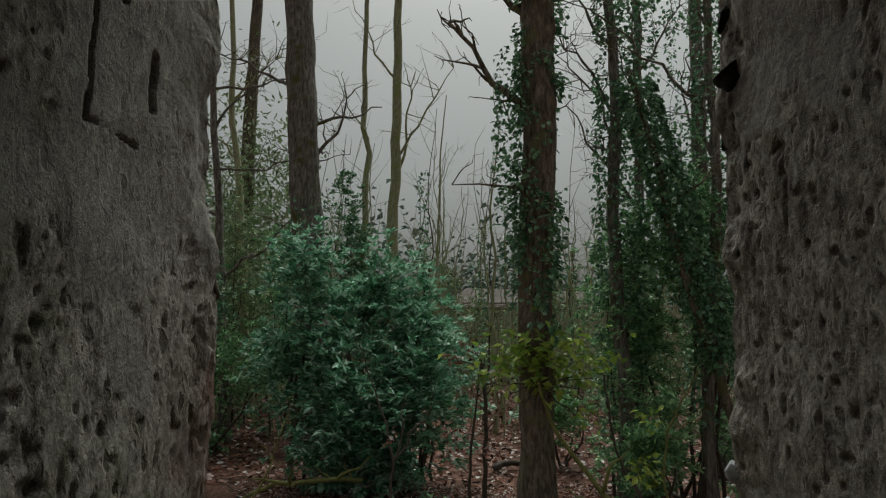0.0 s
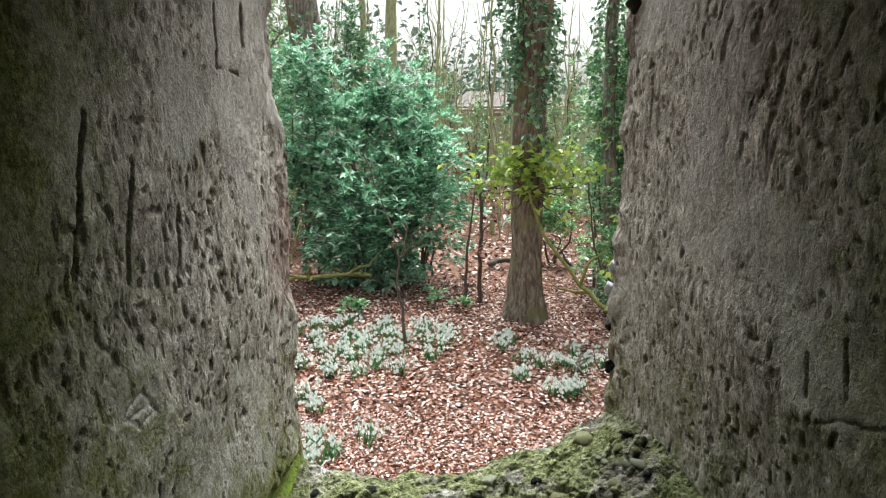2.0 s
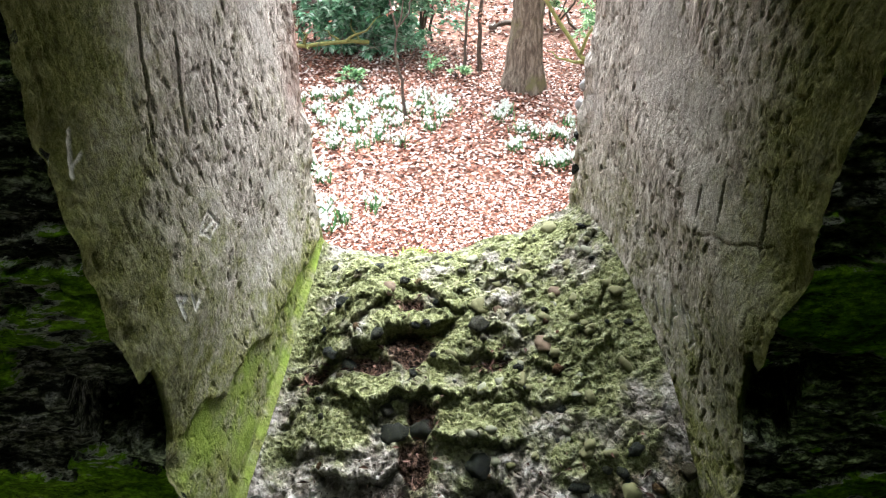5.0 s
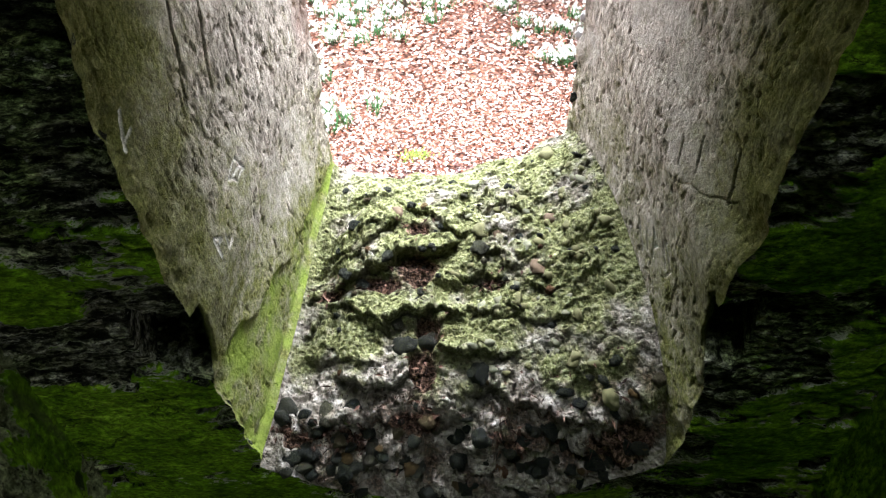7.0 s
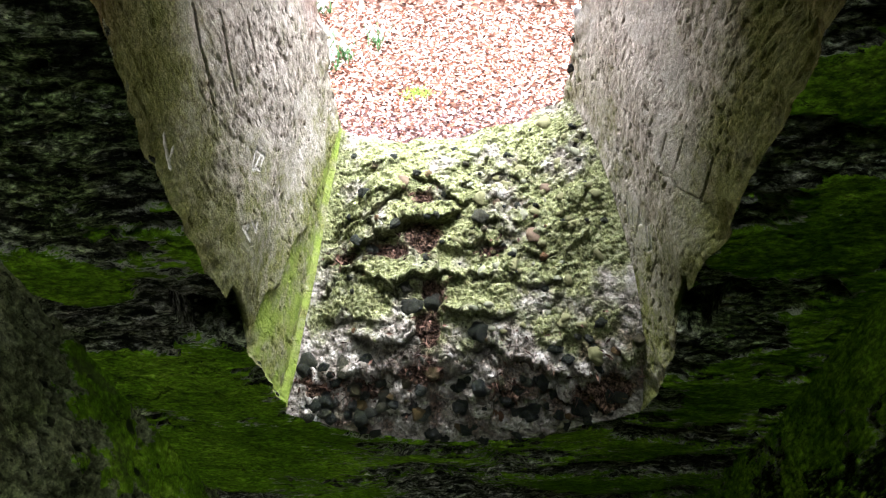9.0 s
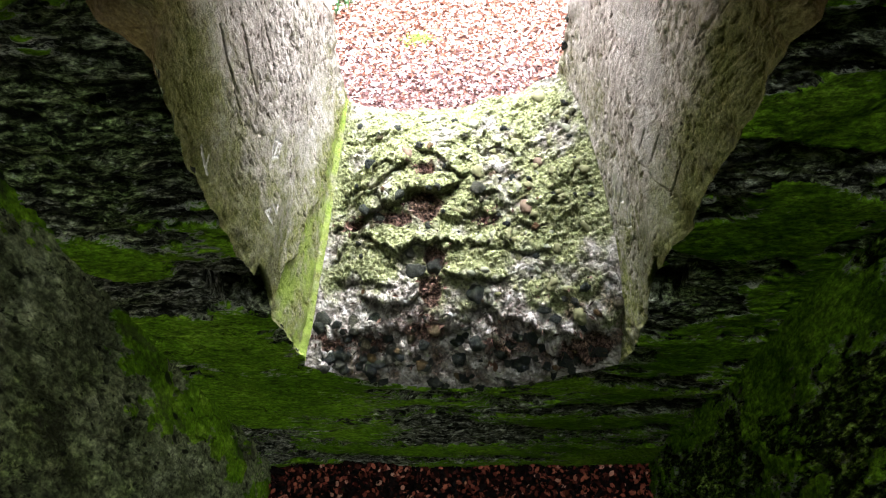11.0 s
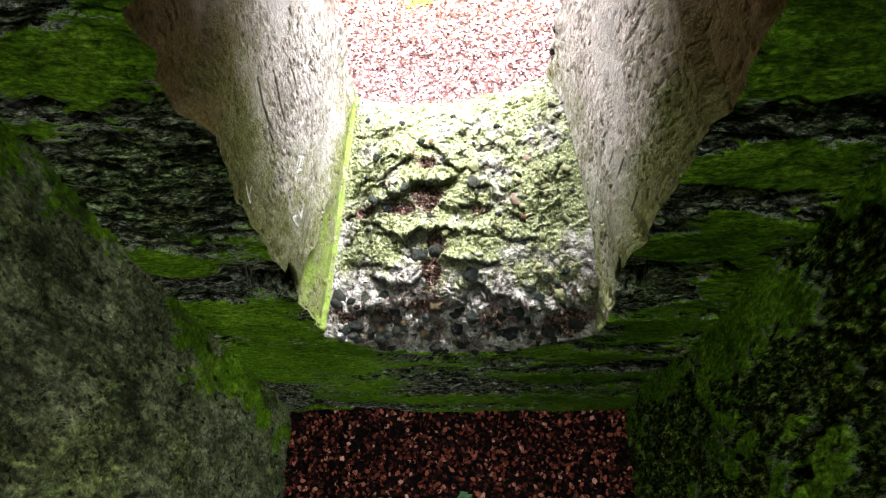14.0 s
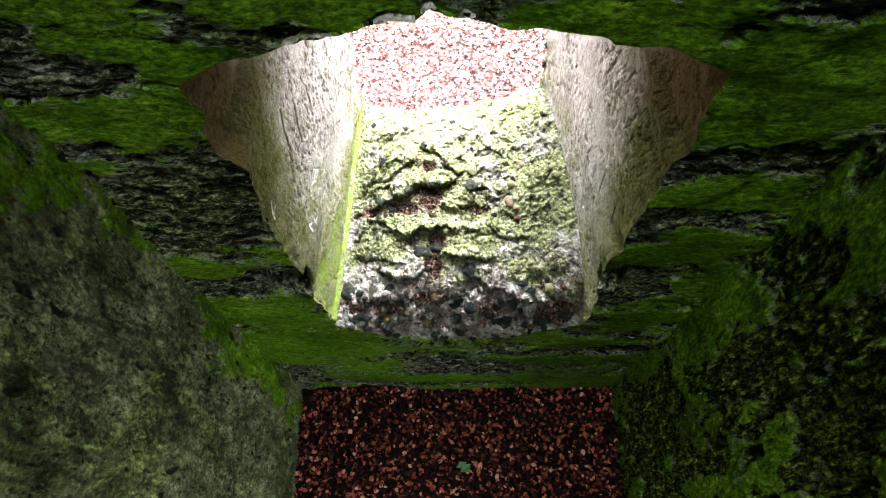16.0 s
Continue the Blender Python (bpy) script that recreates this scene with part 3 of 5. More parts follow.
def inner_edge():
    s, j, a = np.linspace(0, 1, N_SILL), np.linspace(0, 1, N_JAMB), np.linspace(0, 1, N_ARCH)
    zero = np.zeros
    sill = np.stack([-0.415 + 0.99 * s, zero(N_SILL), 1.285 - 0.20 * np.sin(np.pi * s) ** 0.8], 1)
    zr, zl = 1.285 + 1.555 * j, 2.82 - 1.535 * j
    right = np.stack([np.interp(zr, (1.285, 1.36, 1.67, 1.87, 1.93, 2.02, 2.2, 2.34, 2.43, 2.5, 2.52, 2.56, 2.67, 2.84), (0.575, 0.582, 0.565, 0.53, 0.535, 0.545, 0.536, 0.535, 0.55, 0.535, 0.53, 0.56, 0.548, 0.535)), zero(N_JAMB), zr], 1)
    arch = np.stack([0.535 - 0.97 * a, zero(N_ARCH), np.interp(a, (0, 0.03, 0.08, 0.2, 0.35, 0.5, 0.53, 0.56, 0.7, 0.85, 0.95, 1), (2.84, 2.86, 2.875, 2.905, 2.94, 2.965, 2.99, 2.965, 2.94, 2.885, 2.85, 2.82))], 1)
    left = np.stack([np.interp(zl, (1.285, 1.37, 1.64, 1.79, 1.87, 2.03, 2.22, 2.42, 2.5, 2.52, 2.56, 2.61, 2.7, 2.82), (-0.415, -0.416, -0.44, -0.42, -0.43, -0.444, -0.437, -0.431, -0.42, -0.425, -0.458, -0.452, -0.436, -0.435)), zero(N_JAMB), zl], 1)
    left[-1], right[0] = sill[0], sill[-1]
    return sill, right, arch, left


def outer_edge():
    s, j, a = np.linspace(0, 1, N_SILL), np.linspace(0, 1, N_JAMB), np.linspace(0, 1, N_ARCH)
    y = lambda n: np.full(n, WALL_Y)
    sill = np.stack([-0.325 + 0.735 * s, y(N_SILL), 1.52 + 0.13 * s - 0.11 * np.sin(np.pi * s) ** 0.7], 1)
    right = np.stack([0.41 + 0.015 * j, y(N_JAMB), 1.65 + 1.30 * j], 1)
    arch = np.stack([0.425 - 0.775 * a, y(N_ARCH), 2.95 + 0.18 * np.sin(np.pi * a) ** 0.7], 1)
    left = np.stack([-0.35 + 0.025 * j, y(N_JAMB), 2.95 - 1.43 * j], 1)
    return sill, right, arch, left


def deep(inner, outer, profile=None):
    """The surface from the inner to the outer edge."""
    v = np.linspace(0, 1, N_DEEP)
    p = inner[:, None] + (outer - inner)[:, None] * v[None, :, None]
    if profile is not None:
        w = smooth(0.0, 0.22, np.linspace(0, 1, len(inner)))[:, None]
        p[:, :, 2] = inner[:, None, 2] + (outer - inner)[:, None, 2] * (w * profile(v)[None] + (1 - w) * v[None])
    return p


def window_in(n, m, rim=0.05):
    """1 in the middle of a patch, 0 at its edges."""
    a = smooth(0, rim, np.linspace(0, 1, n)) * smooth(0, rim, 1 - np.linspace(0, 1, n))
    b = smooth(0, rim, np.linspace(0, 1, m)) * smooth(0, rim, 1 - np.linspace(0, 1, m))
    return (a[:, None] * b[None]).ravel()


def pick_marks(p, seed):
    """Height of scabs, tool marks and pits in chalk, in metres, and the dirt in them."""
    q = p.copy()
    q[:, 1] += 0.10 * q[:, 2] + 0.012 * fbm(p, 0.10, 2, seed + 2)
    low = 1 - smooth(1.75, 2.25, p[:, 2] + 0.25 * fbm(p, 0.25, 2, seed + 3))
    grain = fbm(q, (0.5, 0.022, 0.075), 2, seed, 0.6)
    scab = fbm(p, 0.2, 4, seed + 5)
    gouge = fbm(q, (0.5, 0.011, 0.032), 2, seed + 9)
    long_cut = fbm(q, (0.5, 0.020, 0.16), 2, seed + 11)
    pit = fbm(q, (0.3, 0.012, 0.016), 1, seed + 13)
    some = smooth(-0.2, 0.3, fbm(p, 0.3, 2, seed + 17))
    cut = np.maximum(smooth(0.40, 0.56, gouge) * (0.25 + 0.75 * some), 0.8 * smooth(0.52, 0.60, long_cut) * some) * (1 - 0.6 * low)
    hole = smooth(0.42, 0.62, pit) * (0.55 + 0.45 * low)
    h = 0.0022 * grain * (1 - 0.6 * low) + 0.004 * scab - 0.004 * cut - 0.006 * hole
    return h, np.clip(0.35 * cut + 0.65 * hole, 0, 0.65)


inner, outer = inner_edge(), outer_edge()
wall_front = empty("wall_front")
tagged(wall_front, "thick chalk and flint wall with a splayed window opening", "wall", kind="structure")

# old scratches and tool cuts: y, z to y, z, half width, depth, whiteness
PATCHES = {1: [(0.32, 1.93, 0.06, 0.09), (0.70, 2.42, 0.12, 0.20), (0.08, 2.2, 0.07, 0.12)], -1: [(0.25, 2.02, 0.10, 0.07), (0.30, 1.72, 0.10, 0.06)]}
STROKES = {
    1: [(0.638, 2.62, 0.633, 2.42, 0.005, 0.012, 0), (0.633, 2.42, 0.73, 2.415, 0.005, 0.010, 0), (0.757, 2.54, 0.755, 2.47, 0.012, 0.014, 0), (0.685, 2.58, 0.686, 2.575, 0.010, 0.012, 0),
        (0.324, 1.962, 0.283, 1.945, 0.0052, 0.003, 0.75), (0.283, 1.945, 0.308, 1.912, 0.0052, 0.003, 0.75), (0.308, 1.912, 0.351, 1.923, 0.0052, 0.003, 0.75), (0.351, 1.923, 0.324, 1.962, 0.0052, 0.003, 0.75), (0.29, 1.935, 0.345, 1.935, 0.0058, 0.002, 0.8),
        (0.154, 1.892, 0.158, 1.848, 0.0056, 0.003, 0.8), (0.154, 1.892, 0.178, 1.878, 0.0056, 0.003, 0.8), (0.178, 1.878, 0.158, 1.868, 0.0056, 0.003, 0.8), (0.194, 1.868, 0.190, 1.84, 0.0056, 0.003, 0.8), (0.190, 1.84, 0.210, 1.845, 0.0058, 0.002, 0.6),
        (0.057, 2.241, 0.040, 2.185, 0.0062, 0.002, 0.5), (0.066, 2.205, 0.045, 2.195, 0.0062, 0.002, 0.5), (0.36, 2.28, 0.33, 2.12, 0.006, 0.010, 0), (0.28, 2.35, 0.23, 2.15, 0.006, 0.010, 0), (0.47, 2.2, 0.45, 2.08, 0.007, 0.010, 0)],
    -1: [(0.40, 1.725, 0.362, 1.66, 0.0062, 0.006, 0.75), (0.322, 1.755, 0.308, 1.687, 0.0062, 0.006, 0.75), (0.322, 1.755, 0.30, 1.735, 0.0062, 0.006, 0.75), (0.30, 1.735, 0.314, 1.718, 0.0062, 0.006, 0.75), (0.36, 1.74, 0.335, 1.68, 0.0062, 0.006, 0.7),
         (0.278, 1.761, 0.237, 1.70, 0.0062, 0.006, 0.75), (0.237, 1.70, 0.222, 1.726, 0.0062, 0.006, 0.75), (0.222, 1.726, 0.262, 1.768, 0.0062, 0.006, 0.75), (0.185, 1.73, 0.19, 1.63, 0.005, 0.008, 0),
         (0.267, 1.943, 0.185, 1.979, 0.0035, 0.003, 0), (0.185, 1.979, 0.078, 2.034, 0.0035, 0.003, 0), (0.285, 2.03, 0.275, 1.975, 0.0045, 0.004, 0), (0.228, 2.07, 0.212, 2.0, 0.004, 0.007, 0), (0.12, 2.12, 0.10, 2.02, 0.005, 0.008, 0), (0.75, 1.845, 0.752, 1.84, 0.012, 0.014, 0)],
}
# jambs
for k, sign, seed in ((1, -1, 31), (3, 1, 57)):
    p = deep(inner[k], outer[k]).reshape(-1, 3)
    base = p.copy()
    h, dirt_and_shade = pick_marks(base, seed)
    h = h * window_in(N_JAMB, N_DEEP, 0.03)
    p = rough_field(p)
    y, z = base[:, 1], base[:, 2]
    n1, n2 = fbm(base, 0.12, 4, seed + 20), fbm(base, 0.03, 3, seed + 25)
    lime = np.zeros(len(p))
    if sign > 0:
        # the wash of plaster ends in a lip above a bright mossy strip
        lime = smooth(-0.012, 0.012, 1.635 - 0.12 * y - z + 0.05 * n1 + 0.010 * n2)
        p[:, 0] -= 0.014 * lime * window_in(N_JAMB, N_DEEP, 0.02)
        dirt_and_shade = np.maximum(dirt_and_shade, 0.8 * np.exp(-((1.635 - 0.12 * y - z + 0.05 * n1 + 0.010 * n2) / 0.007) ** 2) * np.clip(0.5 + 2 * n2, 0, 1) * smooth(0.1, 0.3, y))
        lime *= np.clip(0.62 + 1.4 * n1 + 0.8 * n2, 0.05, 0.95)
        foot = 1 - smooth(0.0, 0.16, z - (1.66 - 0.13 * y) + 0.08 * n1)
    else:
        foot = 1 - smooth(-0.03, 0.07, z - np.maximum(1.65 - 0.30 * y, 1.5) + 0.06 * n1)
    moss = np.maximum(0.8 * foot, 0.85 * (1 - smooth(-0.05, 0.36 + 0.30 * smooth(1.95, 2.4, z), y + 0.22 * n1)))
    moss = np.maximum(moss, 0.20 + 0.25 * n1 + 0.28 * (1 - smooth(1.6, 2.15, z)) + (0.22 if sign > 0 else 0.08) * (1 - smooth(0.25, 0.6, y)))
    # stain along the inner edge, widened to paint in the fall of light there
    reach = 0.15 + 0.16 * smooth(2.15, 2.6, z) + (0.05 if sign < 0 else 0.0) * smooth(2.3, 2.6, z)
    stain = 0.9 * (1 - smooth(-0.20, 0.26, y - reach + 0.10 * n1 + 0.03 * n2)) * smooth(1.5, 1.75, z)
    brown = smooth(2.35, 2.65, z + 0.2 * n1)
    skim = np.maximum(smooth(0.22, 0.34, fbm(base, (0.4, 0.12, 0.18), 3, seed + 40)), 0.3 * stain)
    for py, pz, ry, rz in PATCHES[sign]:
        skim = np.maximum(skim, 1 - smooth(0.8, 1.1, np.sqrt(((y - py) / ry) ** 2 + ((z - pz) / rz) ** 2) + 0.25 * n1))
    h *= 1 - 0.8 * skim
    dirt_and_shade = dirt_and_shade * (1 - 0.8 * skim)
    scratch = np.zeros(len(p))
    for y0, z0, y1, z1, wide, depth, white in STROKES[sign]:
        t = np.clip(((y - y0) * (y1 - y0) + (z - z0) * (z1 - z0)) / ((y1 - y0) ** 2 + (z1 - z0) ** 2), 0, 1)
        d = np.hypot(y - y0 - t * (y1 - y0) + 0.006 * n2 + 0.004 * n1, z - z0 - t * (z1 - z0) + 0.006 * n2)
        k = 1 - smooth(wide * 0.3, wide * 0.85, d)
        p[:, 0] -= sign * depth * k
        scratch = np.maximum(scratch, white * k)
        dirt_and_shade = np.maximum(dirt_and_shade, (0 if white >= 0.1 else 0.7 if depth > 0.007 else 0.25) * k)
    p[:, 0] += sign * h
    pale = 0.55 * skim
    # the putlog holes' shade, painted with the dirt colour
    dirt_and_shade = np.maximum(dirt_and_shade, 0.9 * socket(base) * (1 - smooth(0.03, 0.055, y)))
    rust = np.zeros(len(p))
    if sign > 0:
        rust = smooth(0.76, 0.84, y) * smooth(1.88, 1.98, z) * (1 - smooth(2.10, 2.2, z)) * np.clip(0.7 + n1, 0, 1) * 0.75
    build("jamb", p, quads(N_JAMB, N_DEEP, True), CHALK, wall_front, "pitted grey-beige chalk window jamb with moss at its foot", attrs={"moss": moss, "pale": pale, "rust": rust, "dirt_and_shade": dirt_and_shade, "lime": lime, "scratch": scratch, "stain": stain, "brown": brown})

# head of the opening
p = rough_field(deep(inner[2], outer[2]).reshape(-1, 3))
build("window_arch", p, quads(N_ARCH, N_DEEP, True), CHALK, wall_front, "rough chalk arch over the window", attrs={"moss": 0.35 + 0.4 * fbm(p, 0.2, 3, 5), "pale": np.zeros(len(p)), "rust": np.zeros(len(p)), "dirt_and_shade": np.zeros(len(p))})

# sill: a slope of rubble core
# pockets of litter (x, y, half widths, depth) and broken ledges (points on the brink, drop) of the rubble
HOLLOWS = [(-0.04, 0.475, 0.055, 0.045, 0.045), (-0.15, 0.44, 0.07, 0.022, 0.03), (-0.012, 0.315, 0.032, 0.05, 0.045), (-0.02, 0.225, 0.035, 0.05, 0.045), (-0.285, 0.45, 0.04, 0.018, 0.025),
           (0.455, 0.055, 0.10, 0.03, 0.03), (-0.33, 0.088, 0.06, 0.018, 0.025), (-0.05, 0.13, 0.07, 0.018, 0.025), (-0.04, 0.60, 0.035, 0.02, 0.025), (0.162, 0.42, 0.03, 0.014, 0.02), (-0.2, 0.09, 0.05, 0.014, 0.02), (0.2, 0.09, 0.05, 0.014, 0.02)]
LEDGES = [([-0.112, -0.068, 0.0, 0.052], [0.525, 0.535, 0.524, 0.537], 0.05), ([-0.275, -0.2, -0.134, -0.105], [0.472, 0.475, 0.498, 0.526], 0.042), ([-0.115, -0.08, -0.035, 0.03, 0.07], [0.345, 0.376, 0.364, 0.376, 0.35], 0.05),
          ([-0.07, -0.022, 0.043, 0.07], [0.69, 0.66, 0.584, 0.556], 0.028), ([0.083, 0.124, 0.178], [0.445, 0.458, 0.438], 0.03), ([0.02, 0.122, 0.186, 0.21], [0.262, 0.24, 0.232, 0.246], 0.04), ([-0.25, -0.174, -0.106, -0.05], [0.21, 0.179, 0.187, 0.225], 0.045),
          ([-0.285, -0.191, -0.125], [0.42, 0.361, 0.33], 0.026), ([0.09, 0.15, 0.208, 0.29, 0.335], [0.176, 0.179, 0.157, 0.131, 0.10], 0.045), ([-0.33, -0.264, -0.198, -0.132, -0.08], [0.135, 0.112, 0.123, 0.134, 0.12], 0.035), ([0.345, 0.434, 0.53], [0.095, 0.089, 0.065], 0.045),
          ([-0.074, 0.024, 0.085], [0.137, 0.131, 0.11], 0.03), ([-0.23, -0.173, -0.118], [0.568, 0.584, 0.618], 0.022), ([0.2, 0.27, 0.334], [0.341, 0.298, 0.302], 0.022), ([-0.34, -0.273, -0.207], [0.277, 0.268, 0.24], 0.022), ([0.15, 0.215, 0.26], [0.645, 0.645, 0.605], 0.018), ([0.25, 0.3, 0.335], [0.4, 0.355, 0.37], 0.018)]


def sill_rise(v):
    return np.interp(v, (0, 0.04, 0.07, 0.13, 0.2, 0.3, 0.45, 0.55, 0.7, 0.85, 1.0), (0, 0.14, 0.28, 0.5, 0.65, 0.8, 0.97, 1.08, 1.14, 1.11, 1.0))


def sill_shape(p):
    """Rubble on the sloping sill: height to add, push towards the room, share of litter, shade painted in the cracks.
    """
    x, y = p[:, 0], p[:, 1]
    ragged = 0.030 * fbm(p * (1, 1, 0), 0.07, 5, 71, 0.68)
    warp = p * (1, 1, 0) + np.stack([0.03 * fbm(p, 0.08, 3, 71), 0.03 * fbm(p, 0.08, 3, 72), 0 * x], 1)
    # soft lumps of mortar, larger to the left of the middle than to the right
    right = smooth(0.02, 0.14, x + 0.05 * fbm(p, 0.1, 2, 70))
    a, b, mark = cells(warp, (0.088, 0.062, 1.0), 81)
    dome = np.sqrt(np.clip(1 - (a / np.maximum(b, 1e-6)) ** 2, 0, 1))
    a2, b2, mark2 = cells(warp, (0.046, 0.036, 1.0), 85)
    dome2 = np.sqrt(np.clip(1 - (a2 / np.maximum(b2, 1e-6)) ** 2, 0, 1))
    h = (0.030 * (mark - 0.4) * (1 - 0.4 * right)) * smooth(0.0, 0.6, dome) + (0.008 + 0.014 * right) * (mark2 - 0.3) * smooth(0.05, 0.7, dome2)
    h += 0.022 * fbm(p, 0.22, 3, 73) + 0.012 * fbm(p, 0.05, 4, 76, 0.6) + 0.004 * fbm(p, 0.012, 2, 78)
    flat = smooth(0.70, 0.86, y + 0.04 * fbm(p, 0.1, 2, 69))
    h *= 1 - 0.45 * flat
    # painted shade where lumps meet; courses, ledges and the front add theirs below
    crevice_shade = 0.7 * (1 - smooth(0.05, 0.32, dome2)) * (0.35 + 0.65 * right) * smooth(0.3, 0.55, mark2) * (1 - flat)
    # small broken courses between the large ledges
    lay = warp[:, 1] / 0.085 + 1.4 * fbm(p, (0.16, 0.14, 1.0), 3, 79) + 0.5 * fbm(p, 0.035, 3, 80, 0.6)
    saw = lay - np.floor(lay)
    size = np.clip(0.25 + 2.0 * fbm(p, (0.09, 0.07, 1.0), 2, 82), 0.0, 1.0) * (1 - 0.6 * flat)
    h += 0.026 * size * (smooth(0.0, 0.16, saw) - saw)
    crevice_shade = np.maximum(crevice_shade, 0.75 * size * (1 - smooth(0.03, 0.18, saw)))
    # crumbling edges at finger's width
    a3, b3, mark3 = cells(warp, (0.018, 0.015, 1.0), 87)
    h += 0.009 * (mark3 - 0.45) * smooth(0.0, 0.6, 1 - a3 / np.maximum(b3, 1e-6)) * (1 - 0.5 * flat)
    push = np.zeros(len(p))
    for lx, ly, drop in LEDGES:
        s = y - np.interp(x, lx, ly) + ragged
        ends = smooth(lx[0] - 0.03, lx[0] + 0.01, x + ragged) * smooth(-lx[-1] - 0.03, -lx[-1] + 0.01, -x + ragged)
        over = smooth(-0.003, 0.006, s) * np.exp(-np.maximum(s, 0) / 0.06)
        under = (1 - smooth(-0.003, 0.006, s)) * np.exp(np.minimum(s, 0) / 0.035)
        h += ends * drop * (0.42 * over - 0.62 * under)
        push = np.maximum(push, ends * drop * 0.5 * smooth(-0.004, 0.006, s) * np.exp(-np.maximum(s, 0) / 0.02))
        # dark line painted below the brink for the ledge's own shade
        crevice_shade = np.maximum(crevice_shade, ends * np.clip(0.5 + 1.2 * fbm(p, 0.03, 2, 93), 0, 0.8) * np.exp(-((s + 0.006) / 0.008) ** 2))
    af, bf, markf = cells(p * (1, 0.4, 1), (0.060, 1.0, 0.045), 91)
    lump = np.sqrt(np.clip(1 - (af / np.maximum(bf, 1e-6)) ** 2, 0, 1))
    front = 1 - smooth(0.09, 0.20, y)
    push = push + front * (0.050 * (markf - 0.35) * smooth(0.05, 0.6, lump) + 0.012 * fbm(p, 0.04, 4, 92, 0.65))
    crevice_shade = np.maximum(crevice_shade, 0.5 * front * (1 - smooth(0.08, 0.35, lump)))
    litter = np.zeros(len(p))
    wob = 0.6 * fbm(p, 0.06, 4, 74, 0.6)
    for cx, cy, rx, ry, dz in HOLLOWS:
        r = np.sqrt(((x - cx) / rx) ** 2 + ((y - cy) / ry) ** 2) + wob
        k = 1 - smooth(0.6, 1.25, r)
        h = h * (1 - 0.75 * k) - 0.5 * dz * k
        litter = np.maximum(litter, 1 - smooth(0.85, 1.15, r))
    stain = fbm(p, 0.07, 4, 84)
    litter = np.maximum(litter, np.clip(-0.05 + 2.4 * stain, 0, 0.8) * (1 - smooth(0.12, 0.26, y + 0.06 * stain)))
    return h, push, litter, crevice_shade


p = deep(inner[0], outer[0], sill_rise).reshape(-1, 3)
h, push, litter_share, crevice_shade = sill_shape(p)
edge = window_in(N_SILL, N_DEEP, 0.04)
edge_front = (smooth(0, 0.04, np.linspace(0, 1, N_SILL)) * smooth(0, 0.04, 1 - np.linspace(0, 1, N_SILL)))[:, None] * smooth(0, 0.02, np.linspace(0, 1, N_DEEP))[None]
p = rough_field(p)
p[:, 2] += h * np.maximum(edge, 0.85 * edge_front.ravel())
p[:, 1] -= push * np.maximum(edge, 0.7 * edge_front.ravel())
moss = smooth(0.10, 0.34, p[:, 1] + 0.10 * fbm(p, 0.15, 3, 75)) * 0.72 + 0.9 * fbm(p, 0.09, 5, 77, 0.65) + 6 * np.clip(h, -0.03, 0.03)
sill = build("sill", p, quads(N_SILL, N_DEEP, False), RUBBLE, wall_front, "sloping broken sill of mossy flint rubble", attrs={"moss": moss, "litter": litter_share, "crevice_shade": crevice_shade})
SILL = p.reshape(N_SILL, N_DEEP, 3)

# inner and outer faces
rects = []
for y in (0.0, WALL_Y):
    x0, x1, z0, z1 = (-1.42, 1.585, -0.25, TOP) if y else (-0.97, 1.12, -0.05, 3.3)
    lin = lambda a, b, n: np.linspace(0, 1, n)[:, None] * (np.array(b) - np.array(a)) + np.array(a)
    rects.append((lin((x0, y, z0), (x1, y, z0), N_SILL), lin((x1, y, z0), (x1, y, z1), N_JAMB), lin((x1, y, z1), (x0, y, z1), N_ARCH), lin((x0, y, z1), (x0, y, z0), N_JAMB)))

def wall_relief(p, seed, film_size, bias, grain, deep_by=1.0):
    """Height of a broken plaster film over rough masonry, with its film, broken lips and the shade painted in its
    cracks and hollows.
    """
    f = fbm(p, film_size, 5, seed, 0.6) + bias
    film = smooth(-0.015, 0.025, f)
    rough = 0.75 * fbm(p, grain, 4, seed + 1, 0.62) + 0.45 * fbm(p, np.asarray(grain) * 0.35, 3, seed + 9, 0.6)
    step_up = np.tanh(6 * fbm(p, np.asarray(grain) * 2.5, 3, seed + 2))
    h = 0.014 * fbm(p, 0.5, 2, seed + 3) + (1 - film) * deep_by * (0.020 * rough + 0.006 * step_up - 0.012) + film * (0.005 * fbm(p, 0.12, 3, seed + 5) + 0.002 * rough)
    # mask for painting shade into the low parts of the relief and its cracks
    crevice_shade = (1 - film) * smooth(0.12, 0.38, -rough) * 0.9 * min(deep_by, 1.0)
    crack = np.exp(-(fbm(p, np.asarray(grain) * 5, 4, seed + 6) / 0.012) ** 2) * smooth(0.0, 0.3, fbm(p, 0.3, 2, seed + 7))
    return h - 0.008 * crack, f, np.maximum(crevice_shade, 0.8 * crack)


